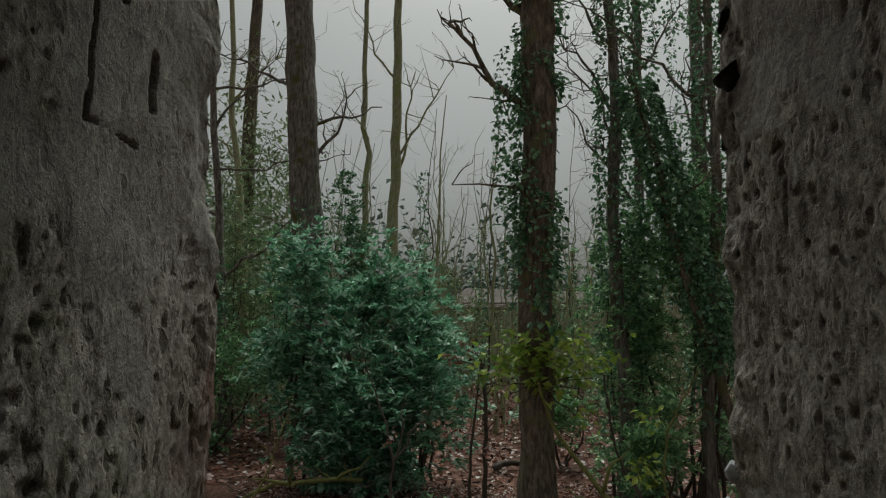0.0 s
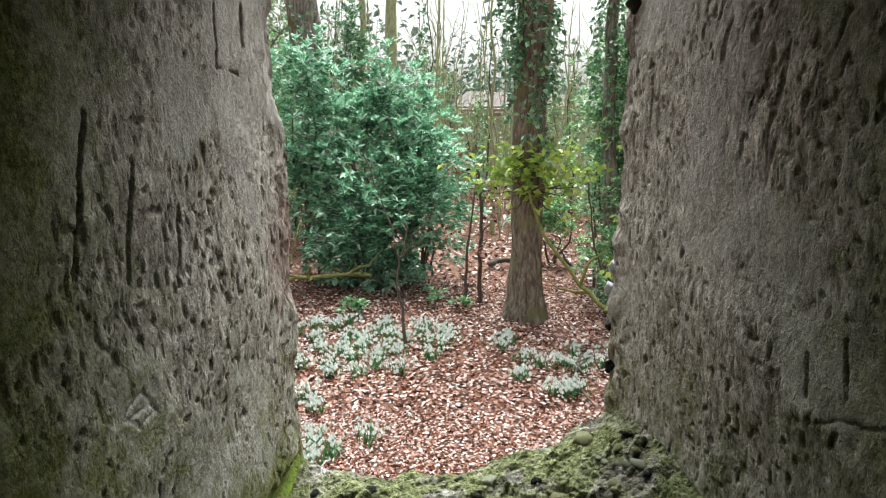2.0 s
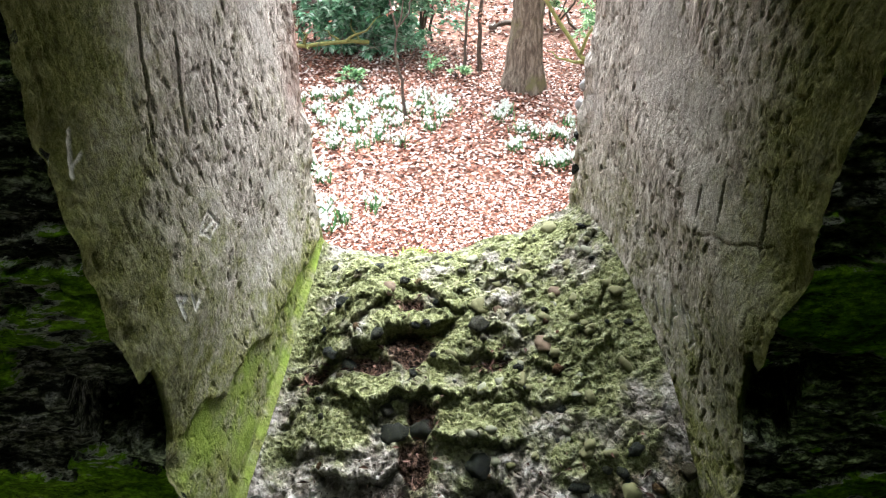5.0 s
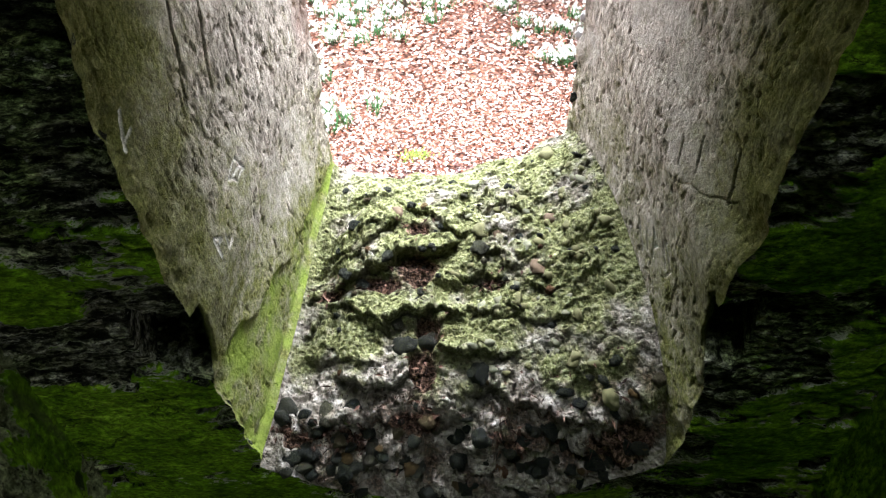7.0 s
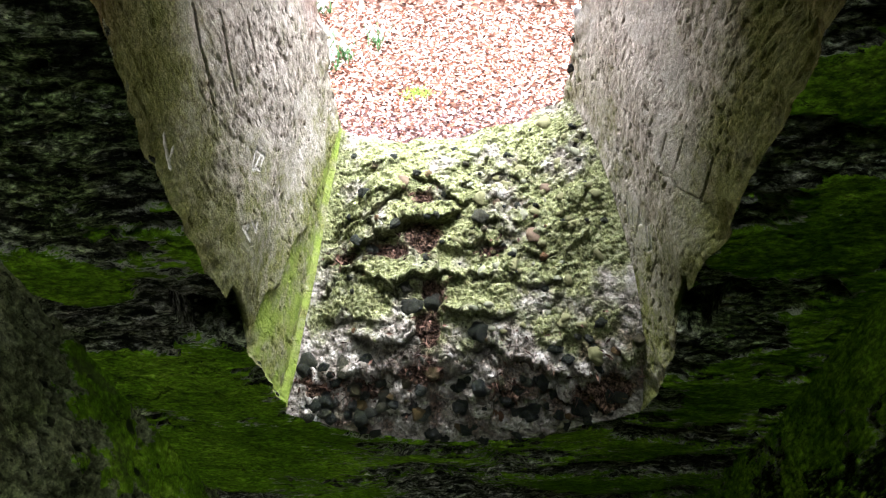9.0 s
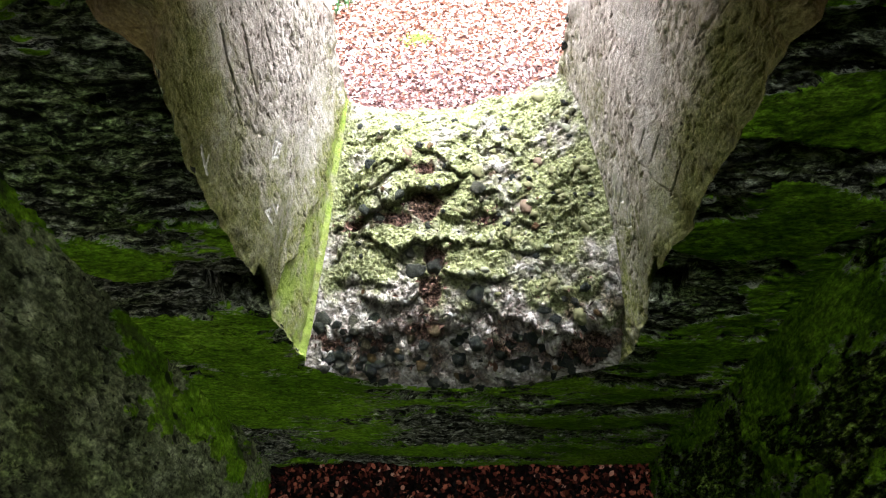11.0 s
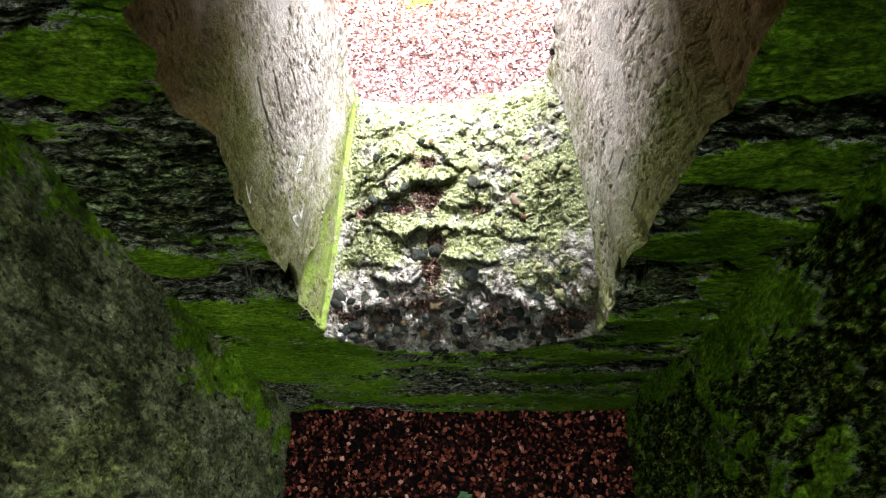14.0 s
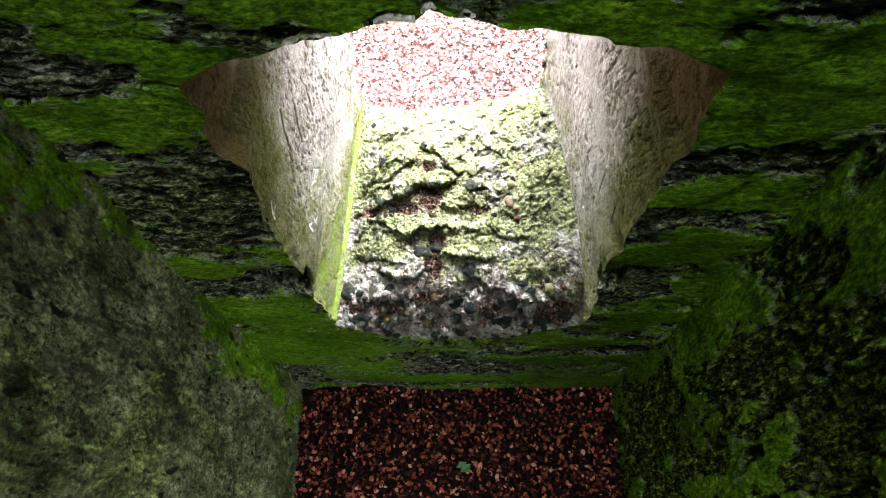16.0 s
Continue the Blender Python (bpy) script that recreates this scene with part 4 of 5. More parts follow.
def face(edges, rect, n_out, flip, is_inner):
    pieces, tags = [], []
    for e, r in zip(edges, rect):
        v = (np.linspace(0, 1, n_out) ** 1.3)[None, :, None]
        p = (e[:, None] + (r - e)[:, None] * v).reshape(-1, 3)
        base = p.copy()
        p = rough_field(p)
        if is_inner:
            x, z = base[:, 0], base[:, 2]
            near = np.repeat([0.0], len(p)) + np.tile((1 - smooth(0.0, 0.28, np.linspace(0, 1, n_out) ** 1.3)), len(e))
            bias = 0.12 - 0.22 * near * (1 - smooth(2.72, 2.84, z)) + 0.06 * smooth(2.75, 2.95, z) - 0.07 * (1 - smooth(0.25, 0.55, np.abs(x - 0.1))) * smooth(0.25, 0.5, z) * smooth(1.2, 1.0, z)
            bias -= 0.22 * smooth(-0.4, -0.6, x) * smooth(1.55, 1.8, z) * smooth(2.55, 2.3, z)
            q = base.copy()
            h, film, crev = wall_relief(q, 101, (0.34, 1.0, 0.14), bias, (0.07, 1.0, 0.028))
            win = np.tile(smooth(0, 0.03, np.linspace(0, 1, n_out)), len(e))
            p[:, 1] -= win * h
            k = socket(base)
            film = film - k
            tags.append(np.stack([film, crev, 0.5 + 0.4 * smooth(1.15, 0.95, z)], 1))
        pieces.append((p, quads(len(e), n_out, flip)))
    v, f = joined(pieces)
    return v, f, (np.concatenate(tags) if tags else None)


v, f, tag = face(inner, rects[0], 150, False, True)
build("inner_face", v, f, ALGAE, wall_front, "damp inner wall face green with algae, plaster flaking", attrs={"film": tag[:, 0], "crevice_shade": tag[:, 1], "bare": tag[:, 2]})
v, f, tag = face(outer, rects[1], 14, True, False)
build("outer_face", v, f, CHALK, wall_front, attrs={"moss": np.full(len(v), 0.3), "pale": np.zeros(len(v)), "rust": np.zeros(len(v)), "dirt_and_shade": np.zeros(len(v))})


X, Z = np.meshgrid(np.linspace(-1.0, 1.15, 60), np.linspace(3.29, TOP, 90), indexing="ij")
p = np.stack([X.ravel(), np.zeros(X.size), Z.ravel()], 1)
h, film, crev = wall_relief(p, 101, (0.34, 1.0, 0.14), 0.05, (0.07, 1.0, 0.028))
p[:, 1] -= h
build("upper_face", p, quads(60, 90, False), ALGAE, wall_front, attrs={"film": film, "crevice_shade": crev, "bare": np.full(len(p), 0.5)})
caps = np.array([(-1.42, 0, -0.25), (-1.42, WALL_Y, -0.25), (-1.42, WALL_Y, TOP), (-1.42, 0, TOP), (1.585, 0, -0.25), (1.585, WALL_Y, -0.25), (1.585, WALL_Y, TOP), (1.585, 0, TOP)])
build("wall_core", caps, [[0, 3, 2, 1], [4, 5, 6, 7], [3, 7, 6, 2]], CHALK, wall_front, shade=False)


def slab(name, corner, along, up, through_way, n, m, seed, label, film=0.0, bare=0.5, fine_to=3.3, material=None, near_at=None, deep_by=1.0, corner_film=0.0, grain=(0.028, 0.028, 0.075)):
    """A wall: uneven inner face, closely divided up to fine_to, with a plain back and edges."""
    corner, along, up, through_way = (np.asarray(a, float) for a in (corner, along, up, through_way))
    u = np.linspace(0, 1, n) if near_at is None else (np.concatenate([np.linspace(0, 0.47, n - 40, endpoint=False), np.linspace(0.47, 1, 40)]) if near_at == 0 else np.sort(np.concatenate([np.linspace(0, near_at, 40, endpoint=False), np.linspace(near_at, 1, n - 40)])))
    tall = np.linalg.norm(up)
    w = np.concatenate([np.linspace(0, fine_to / tall, m - 20, endpoint=False), np.linspace(fine_to / tall, 1, 20)]) if tall > fine_to + 1 else np.linspace(0, 1, m)
    p = (corner + along * u[:, None, None] + up * w[None, :, None]).reshape(-1, 3)
    nrm = -through_way / np.linalg.norm(through_way)
    base = p.copy()
    h, fl, crev = wall_relief(base, seed, (0.13, 0.13, 0.30), film + corner_film * (1 - 0.35 * smooth(1.2, 2.0, base[:, 2])) * (1 - smooth(0.05, 0.30, -base[:, 1] + 0.2 * fbm(base, 0.15, 3, seed + 30))), grain, deep_by)
    p = p + nrm * (h * window_in(n, m, 0.004))[:, None]
    back = np.array([corner, corner + along, corner + along + up, corner + up]) + through_way
    v = np.concatenate([p, back])
    f = quads(n, m).tolist()
    i = np.arange(n * m).reshape(n, m)
    k = n * m
    ring = [(i[:, 0], k, k + 1), (i[-1, :], k + 1, k + 2), (i[::-1, -1], k + 2, k + 3), (i[0, ::-1], k + 3, k)]
    for line, s, e in ring:
        f.append([int(q) for q in line[::-1]] + [s, e])
    f.append([k + 3, k + 2, k + 1, k])
    pad = lambda arr: np.concatenate([arr, np.zeros(4)])
    ob = build(name, v, f, material or ALGAE_SIDE, attrs={"film": pad(fl), "crevice_shade": pad(crev), "bare": pad(bare + 0.35 * fbm(base, 0.6, 3, seed + 8))})
    return tagged(ob, label, "wall", kind="structure")


slab("wall_west", (-0.82, 0.03, -0.05), (0, -2.4, 0), (0.02, 0, TOP + 0.05), (-0.6, 0, 0), 280, 520, 201, "damp plastered side wall with grey and green algae", -0.6, 0.50, material=ALGAE_GREY, near_at=0, deep_by=0.6, corner_film=0.80, grain=(0.022, 0.022, 0.06))
slab("wall_east", (0.985, -1.35, -0.05), (0, 1.38, 0), (-0.17, 0, TOP + 0.05), (0.6, 0, 0), 300, 520, 221, "dark green algae-covered side wall with deep cracks", -0.19, 0.2, deep_by=0.85, corner_film=0.45, grain=(0.020, 0.020, 0.075))
slab("wall_east_pier", (0.985, -2.4, -0.05), (0, 0.15, 0), (-0.17, 0, TOP + 0.05), (0.6, 0, 0), 12, 80, 231, "plain algae-covered pier beside the doorway")
slab("wall_east_lintel", (0.949, -2.25, 2.0), (0, 0.9, 0), (-0.134, 0, TOP - 2.0), (0.6, 0, 0), 30, 80, 241, "plain algae-covered wall over the doorway")
slab("wall_south", (1.6, -2.37, -0.05), (-3.1, 0, 0), (0, 0, TOP + 0.05), (0, -0.6, 0), 60, 120, 251, "plain algae-covered back wall of the tower")
# ---- ground ----
xs = np.concatenate([np.linspace(-300, -14, 24), np.linspace(-13, 13, 150), np.linspace(14, 300, 24)])
ys = np.concatenate([np.linspace(-200, -6, 12), np.linspace(-5, 26, 180), np.linspace(27, 420, 30)])
X, Y = np.meshgrid(xs, ys, indexing="ij")
g = np.stack([X.ravel(), Y.ravel(), np.zeros(X.size)], 1)


def ground_height(p):
    q = np.asarray(p, float).copy()
    q[:, 2] = 0
    near = smooth(1.0, 4.0, q[:, 1])
    return -0.03 + 0.05 * fbm(q, 2.2, 3, 301) * near + 0.02 * fbm(q, 0.35, 2, 302) * near


g[:, 2] = ground_height(g)
ground = build("ground", g, quads(len(xs), len(ys)), SOIL)
tagged(ground, "woodland ground of brown leaf mould", "ground", kind="structure")
fx, fy = np.linspace(-0.9, 1.15, 50), np.linspace(-2.45, 0.1, 60)
X, Y = np.meshgrid(fx, fy, indexing="ij")
g = np.stack([X.ravel(), Y.ravel(), np.zeros(X.size)], 1)
g[:, 2] = 0.004 + 0.008 * fbm(g, 0.2, 3, 311)
floor = build("floor", g, quads(len(fx), len(fy)), WET_SHADED_SOIL)
tagged(floor, "earth floor of the tower under dead leaves", "floor", kind="structure")


def litter(name, x0, x1, y0, y1, count, size, label, rng, lift=0.03, thin=None, material=None):
    """Dead leaves strewn over the ground, as one sheet of loose leaves: curled, four triangles each."""
    p = np.stack([rng.uniform(x0, x1, count), rng.uniform(y0, y1, count), np.zeros(count)], 1)
    if thin is not None:
        p = p[rng.uniform(0, 1, count) < thin(p)]
    n = len(p)
    p[:, 2] = (ground_height(p) if y0 > 0.5 else 0.008) + rng.uniform(0.004, lift, n)
    yaw = rng.uniform(0, 2 * np.pi, n)
    tilt = rng.normal(0, 0.25, (n, 2))
    d = np.stack([np.cos(yaw), np.sin(yaw), tilt[:, 0]], 1)
    s = np.stack([-np.sin(yaw), np.cos(yaw), tilt[:, 1]], 1)
    up = np.array([[0, 0, 1.0]])
    L = (size * rng.uniform(0.6, 1.3, n))[:, None]
    W = L * rng.uniform(0.45, 0.75, n)[:, None]
    curl = (L * rng.uniform(-0.08, 0.2, n)[:, None])
    v = np.stack([p - d * L / 2 + up * curl * 0.6, p - d * L * 0.12 + s * W / 2 + up * curl, p + d * L * 0.22 + s * W * 0.42 + up * curl, p + d * L / 2 + up * curl * 0.4, p + d * L * 0.22 - s * W * 0.42 + up * curl, p - d * L * 0.12 - s * W / 2 + up * curl, p - d * L * 0.1, p + d * L * 0.2], 1).reshape(-1, 3)
    k = np.arange(n)[:, None] * 8
    f = np.concatenate([k + np.array([q]) for q in ([0, 6, 1], [1, 6, 7], [1, 7, 2], [2, 7, 3], [3, 7, 4], [4, 7, 6], [4, 6, 5], [5, 6, 0])], 0)
    ob = build(name, v, f, material or LITTER, shade=False)
    return tagged(ob, label, "leaf litter", kind="stuff")


rng = np.random.default_rng(21)
litter("floor_leaves", -0.84, 0.98, -1.6, 0.0, 20000, 0.028, "wet red-brown dead leaves on the tower floor, coloured dark for shade", rng, material=WET_SHADED_LITTER)
litter("trodden_leaves", -1.4, 1.8, 0.95, 3.4, 40000, 0.025, "grey-pink sodden dead leaves strewn below the window", rng, 0.03, lambda p: 1 - smooth(2.5, 3.4, p[:, 1]), TRODDEN_LITTER)
litter("near_woodland_leaves", -1.4, 1.8, 1.8, 4.3, 40000, 0.028, "russet dead beech leaves strewn beyond the trodden ground", rng, 0.03, lambda p: 0.06 + 0.94 * smooth(2.4, 3.3, p[:, 1]))
litter("woodland_leaves", -2.6, 3.2, 4.3, 8.6, 34000, 0.044, "russet dead beech and oak leaves on the woodland floor", rng, 0.035)
litter("far_woodland_leaves", -7, 8, 8.5, 20, 20000, 0.09, "russet dead leaves further into the wood", rng, 0.05)

p = np.array((-0.2, 3.12, 0.0)) + rng.normal(0, 1, (140, 3)) * (0.06, 0.035, 0.0)
p[:, 2] = ground_height(p) + 0.035
v, f = leaves(p, 0.03, 0.012, rng, -0.9)
tagged(build("moss_patch", v, f, BRAMBLE, shade=False), "small yellow-green moss patch among dead leaves", "moss", kind="stuff")

# ---- the wood outside ----
def bare_tree(name, base, top, r0, r1, material, label, rng, limbs=(), sides=12, rough=0.12, wobble=0.12, n=26):
    """A trunk with its limbs; limbs: (share of height, end offset, radius, twigs)."""
    ob = empty(name, base)
    line = wander((0, 0, -0.1), np.array(top) - np.array(base), n, wobble, rng)
    radii = np.interp(np.linspace(0, 1, n), (0, 0.05, 0.12, 1), (r0 * 1.5, r0 * 1.18, r0, r1))
    v, f = tube(line, radii, sides, rough, int(rng.integers(1000)))
    build("trunk", v, f, material, ob)
    for share, end, r, twigs in limbs:
        k = int(share * (n - 1))
        pieces = []
        path = wander(line[k], line[k] + np.array(end), 9, 0.18 * np.linalg.norm(end) * 0.5, rng)
        pieces.append(tube(path, np.linspace(r, r * 0.25, 9), 6))
        for _ in range(twigs):
            q = path[rng.integers(2, 9)]
            w = rng.normal(0, 1, 3)
            w[2] = abs(w[2]) * 0.8
            e = q + w / np.linalg.norm(w) * np.linalg.norm(end) * rng.uniform(0.2, 0.5)
            tw = wander(q, e, 6, 0.08, rng)
            pieces.append(tube(tw, np.linspace(r * 0.35, r * 0.08, 6), 4))
            for _ in range(2):
                q2 = tw[rng.integers(2, 6)]
                e2 = q2 + rng.normal(0, 1, 3) * np.linalg.norm(end) * 0.1
                pieces.append(tube(wander(q2, e2, 4, 0.04, rng), np.linspace(r * 0.16, r * 0.05, 4), 3))
        v, f = joined(pieces)
        build("limb", v, f, material, ob)
    return tagged(ob, label, "tree")


def ivy_on(ob, line_a, line_b, radius, count, rng, size=0.07, name="ivy", material=None, patchy=0.0, z0=0.0):
    """Ivy leaves round a stem that belongs to ob (own coordinates)."""
    t = rng.uniform(0, 1, count)
    a = rng.uniform(0, 2 * np.pi, count)
    c = np.array(line_a) + (np.array(line_b) - np.array(line_a)) * t[:, None]
    out = np.stack([np.cos(a), np.sin(a), np.zeros(count)], 1)
    r = radius * (1 + np.abs(rng.normal(0, 0.25, count)))
    p = c + out * r[:, None]
    if patchy:
        keep = fbm(p, (0.35, 0.35, 0.6), 3, 401) > patchy * 0.5 - 0.1
        p, out = p[keep], out[keep]
    v, f = leaves(p, size, size * 0.8, rng, 0.6, 1.0, 0.15, out * 0.5)
    return build(name, v, f, material or IVY, ob, shade=False)


def shrub(name, centre, radii, count, size, material, label, rng, stems=7, gap=0.0, lumps=0.6):
    """A leafy shrub: stems, and leaves in clumps through its whole uneven volume."""
    base = np.array((centre[0], centre[1], 0.0))
    ob = empty(name, base)
    c, r = np.array(centre, float) - base, np.array(radii, float)
    m = max(40, count // 70)
    lobes = rng.normal(0, 1, (11, 3))
    lobes *= (rng.uniform(0.35, 0.78, 11) / np.linalg.norm(lobes, axis=1))[:, None]
    d = rng.normal(0, 1, (m, 3))
    d *= (rng.uniform(0.2, 1, m) ** 0.5 / np.linalg.norm(d, axis=1))[:, None]
    knots = c + (lobes[rng.integers(0, 11, m)] + d * rng.uniform(0.3, 0.55, m)[:, None]) * r
    knots[:, 2] = np.maximum(knots[:, 2], 0.12)
    whorl = 9
    tips = knots[rng.integers(0, m, count // whorl)]
    tips = tips + rng.normal(0, 1, tips.shape) * np.mean(r) * 0.10 * lumps / 0.6
    tips[:, 2] = np.maximum(tips[:, 2], 0.08)
    face_out = (tips - c) / r
    face_out[:, 2] += 0.5
    face_out /= np.linalg.norm(face_out, axis=1)[:, None] + 1e-6
    p = np.repeat(tips, whorl, 0) + rng.normal(0, 0.012, (len(tips) * whorl, 3))
    v, f = leaves(p, size, size * 0.40, rng, 0.0, 0.7, 0.15, np.repeat(face_out, whorl, 0) * 0.75)
    build("foliage", v, f, material, ob, shade=False)
    for k in range(stems):
        q = knots[rng.integers(0, m)]
        s = np.array((rng.normal(0, 0.15), rng.normal(0, 0.15), -0.05))
        v, f = tube(wander(s, q, 8, 0.15, rng), np.linspace(0.025, 0.006, 8), 5)
        build("stem", v, f, TWIG, ob)
    return tagged(ob, label, "shrub")


rng = np.random.default_rng(5)
# ivied oak beside the path
oak = bare_tree("oak_tree", (0.98, 6.75, 0), (1.14, 6.9, 7.5), 0.185, 0.195, BARK_DARK, "big dark trunk partly clad in ivy, standing in dead leaves", rng,
                [(0.58, (-1.0, 0.2, 1.4), 0.06, 8), (0.5, (-0.95, -0.3, -0.02), 0.022, 4), (0.75, (-1.2, 0.4, 1.0), 0.05, 8)], 28, 0.20, 0.04, 90)
ivy_on(oak, (-0.01, 0, 1.9), (0.14, 0.1, 7.2), 0.21, 5200, rng, 0.075, patchy=0.35)
ivy_on(oak, (-0.22, 0, 2.6), (-0.2, 0.1, 7.0), 0.14, 1500, rng, 0.07, patchy=0.3)
v, f = leaves(np.array((0.05, -0.2, 1.75)) + rng.normal(0, 1, (330, 3)) * (0.34, 0.12, 0.17), 0.12, 0.08, rng, 0.2)
build("young_leaves", v, f, BRAMBLE, oak, "yellow-green young leaves round a burr", shade=False)
v, f = joined([tube(wander((0.02, -0.18, 1.5), np.array((0.02, -0.2, 1.5)) + rng.normal(0, 1, 3) * (0.25, 0.1, 0.18), 6, 0.05, rng), np.linspace(0.01, 0.003, 6), 4) for _ in range(26)])
build("burr_twigs", v, f, TWIG, oak, "tangle of dry twigs on the trunk").name = "twig_tangle"

# big trunk behind the laurel
big = bare_tree("tree", (-2.15, 11.0, 0), (-2.75, 11.2, 9.5), 0.30, 0.24, BARK, "tall brown furrowed trunk behind the laurel", rng,
                [(0.6, (1.4, 0.3, 0.5), 0.04, 8), (0.68, (-1.6, 0.2, 0.7), 0.04, 10), (0.5, (0.7, 0.2, 1.6), 0.05, 6)], 22, 0.16, 0.05, 60)
ivy_on(big, (0.1, -0.1, 0.4), (-0.25, 0, 4.3), 0.30, 900, rng, 0.09, patchy=0.5)

# pale lichened stems
bare_tree("tree", (-1.35, 16.0, 0), (-1.25, 16.2, 14), 0.16, 0.08, BARK_PALE, "slim tree with yellow-green lichened bark", rng, [(0.45, (1.5, 0, 2.5), 0.04, 8), (0.6, (-1.2, 0, 2.2), 0.035, 8), (0.4, (0.5, 0, 3.0), 0.05, 6)], 12)
bare_tree("tree", (-1.6, 13.0, 0), (-1.45, 13.2, 12), 0.075, 0.04, BARK_PALE, "thin lichened sapling trunk", rng, [(0.5, (-0.8, 0, 1.8), 0.02, 5)], 10, wobble=0.3)
bare_tree("tree", (-4.2, 14.0, 0), (-5.1, 14.0, 12), 0.10, 0.04, BARK_PALE, "thin lichened leaning trunk", rng, [(0.5, (-1.2, 0, 1.8), 0.03, 10), (0.62, (1.0, 0, 1.2), 0.03, 10)], 10)
t = bare_tree("tree", (-5.6, 18.0, 0), (-5.6, 18, 15), 0.26, 0.12, BARK_DARK, "dark conifer trunk hung with green sprays", rng, [], 12)
v, f = leaves(np.array((0, 0, 4.5)) + rng.normal(0, 1, (5200, 3)) * (0.9, 0.6, 1.9), 0.22, 0.08, rng, 0.5)
build("crown", v, f, CONIFER, t, shade=False)

# green columns and thickets behind the laurel
for x, y, z, rx, rz, cnt, mat, lab in ((-4.35, 13.0, 3.2, 1.0, 3.4, 7000, CONIFER, "tall dull green evergreen screen behind the trunks"), (-3.15, 12.2, 2.4, 0.5, 2.4, 2600, HOLLY, "upright dark evergreen beside the furrowed trunk"), (-1.85, 12.6, 3.4, 0.4, 1.9, 1500, IVY, "sapling thickly hung with ivy"),
                                       (0.2, 18.5, 2.4, 0.6, 1.6, 1300, CONIFER, "hazy blue-green young conifer"), (1.05, 19.0, 2.3, 0.45, 1.4, 1000, CONIFER, "hazy blue-green young conifer"), (2.6, 17.5, 2.0, 0.6, 1.5, 1300, CONIFER, "pale green thicket near the boundary wall"), (3.6, 18.5, 2.4, 0.9, 1.8, 1700, CONIFER, "pale green thicket near the boundary wall")):
    shrub("evergreen_bush", (x, y, z), (rx, 0.6, rz), cnt, 0.13, mat, lab, rng, 5, lumps=0.9)
# bare twiggy growth
bare_tree("tree", (-3.9, 11.5, 0), (-4.6, 11.6, 9.5), 0.09, 0.04, BARK, "bare grey tree with arching twiggy branches", rng,
          [(0.35, (1.5, 0, 1.3), 0.035, 12), (0.45, (-1.3, 0, 1.6), 0.035, 12), (0.52, (1.7, 0.2, 0.5), 0.03, 14), (0.6, (1.2, 0, 1.6), 0.03, 14), (0.7, (1.5, 0, 0.2), 0.03, 14), (0.75, (-1.0, 0, 1.0), 0.03, 10)], 10)
bare_tree("tree", (-0.2, 17.5, 0), (0.1, 17.5, 8.5), 0.05, 0.012, BARK_PALE, "slim bare tree with upswept twigs", rng, [(0.4, (0.7, 0, 2.0), 0.02, 8), (0.55, (-0.8, 0, 1.8), 0.02, 8), (0.7, (0.5, 0, 1.2), 0.015, 8)], 8)

# ivied stems on the other side
for x, y, lean, r, cnt in ((2.15, 7.6, 0.05, 0.09, 4200), (3.95, 9.0, -0.15, 0.14, 4200), (3.05, 7.3, 0.3, 0.07, 3000), (2.7, 8.6, 0.1, 0.08, 2600)):
    t = bare_tree("tree", (x, y, 0), (x + lean, y + 0.2, 8.0), r, r * 0.6, BARK, "slender tree wrapped in trailing ivy", rng, [(0.5, (rng.normal(0, 0.7), 0, 1.5), 0.03, 10), (0.62, (rng.normal(0, 0.9), 0, 1.2), 0.025, 10), (0.75, (rng.normal(0, 0.9), 0, 1.2), 0.025, 8)], 10)
    ivy_on(t, (0, 0, 0.6), (lean, 0.1, 7.0), r * 2.4, cnt, rng, 0.07, patchy=0.12)
arm = bare_tree("tree", (3.5, 7.0, 0), (2.2, 7.2, 5.1), 0.06, 0.03, BARK_DARK, "leaning dark tree laden with ivy", rng, [(0.7, (0.8, 0, 0.6), 0.02, 8), (0.85, (-0.3, 0, 1.0), 0.02, 8)], 10)
ivy_on(arm, (-0.35, 0, 1.6), (-1.25, 0.2, 5.0), 0.16, 3600, rng, 0.075)

# shrubs
shrub("laurel_bush", (-1.05, 8.5, 1.45), (1.45, 0.9, 1.75), 21000, 0.125, LAUREL, "dense blue-green laurel bush over dead leaves", rng, 9, lumps=0.85)
shrub("laurel_bush", (-2.0, 8.9, 2.3), (0.75, 0.6, 1.1), 4200, 0.115, LAUREL, "upper shoots of a blue-green laurel bush", rng, 5, lumps=0.9)
shrub("laurel_bush", (-0.75, 8.9, 2.8), (0.5, 0.4, 0.75), 1600, 0.105, LAUREL, "loose tall shoots of a blue-green laurel bush", rng, 4, lumps=1.1)
shrub("laurel_bush", (-0.25, 8.9, 1.5), (0.55, 0.6, 0.7), 2600, 0.10, LAUREL, "outer shoots of a blue-green laurel bush", rng, 4)
shrub("holly_bush", (3.0, 7.5, 1.9), (1.25, 0.8, 2.6), 13000, 0.085, HOLLY, "tall dark holly thicket with ivy", rng, 10)
shrub("holly_bush", (2.1, 6.6, 0.7), (0.7, 0.5, 0.7), 5000, 0.075, HOLLY, "low dark holly growth beside the oak", rng, 6)
shrub("evergreen_bush", (-3.9, 10.5, 1.2), (1.5, 0.8, 1.3), 7000, 0.10, HOLLY, "straggling dark evergreen undergrowth", rng, 8)
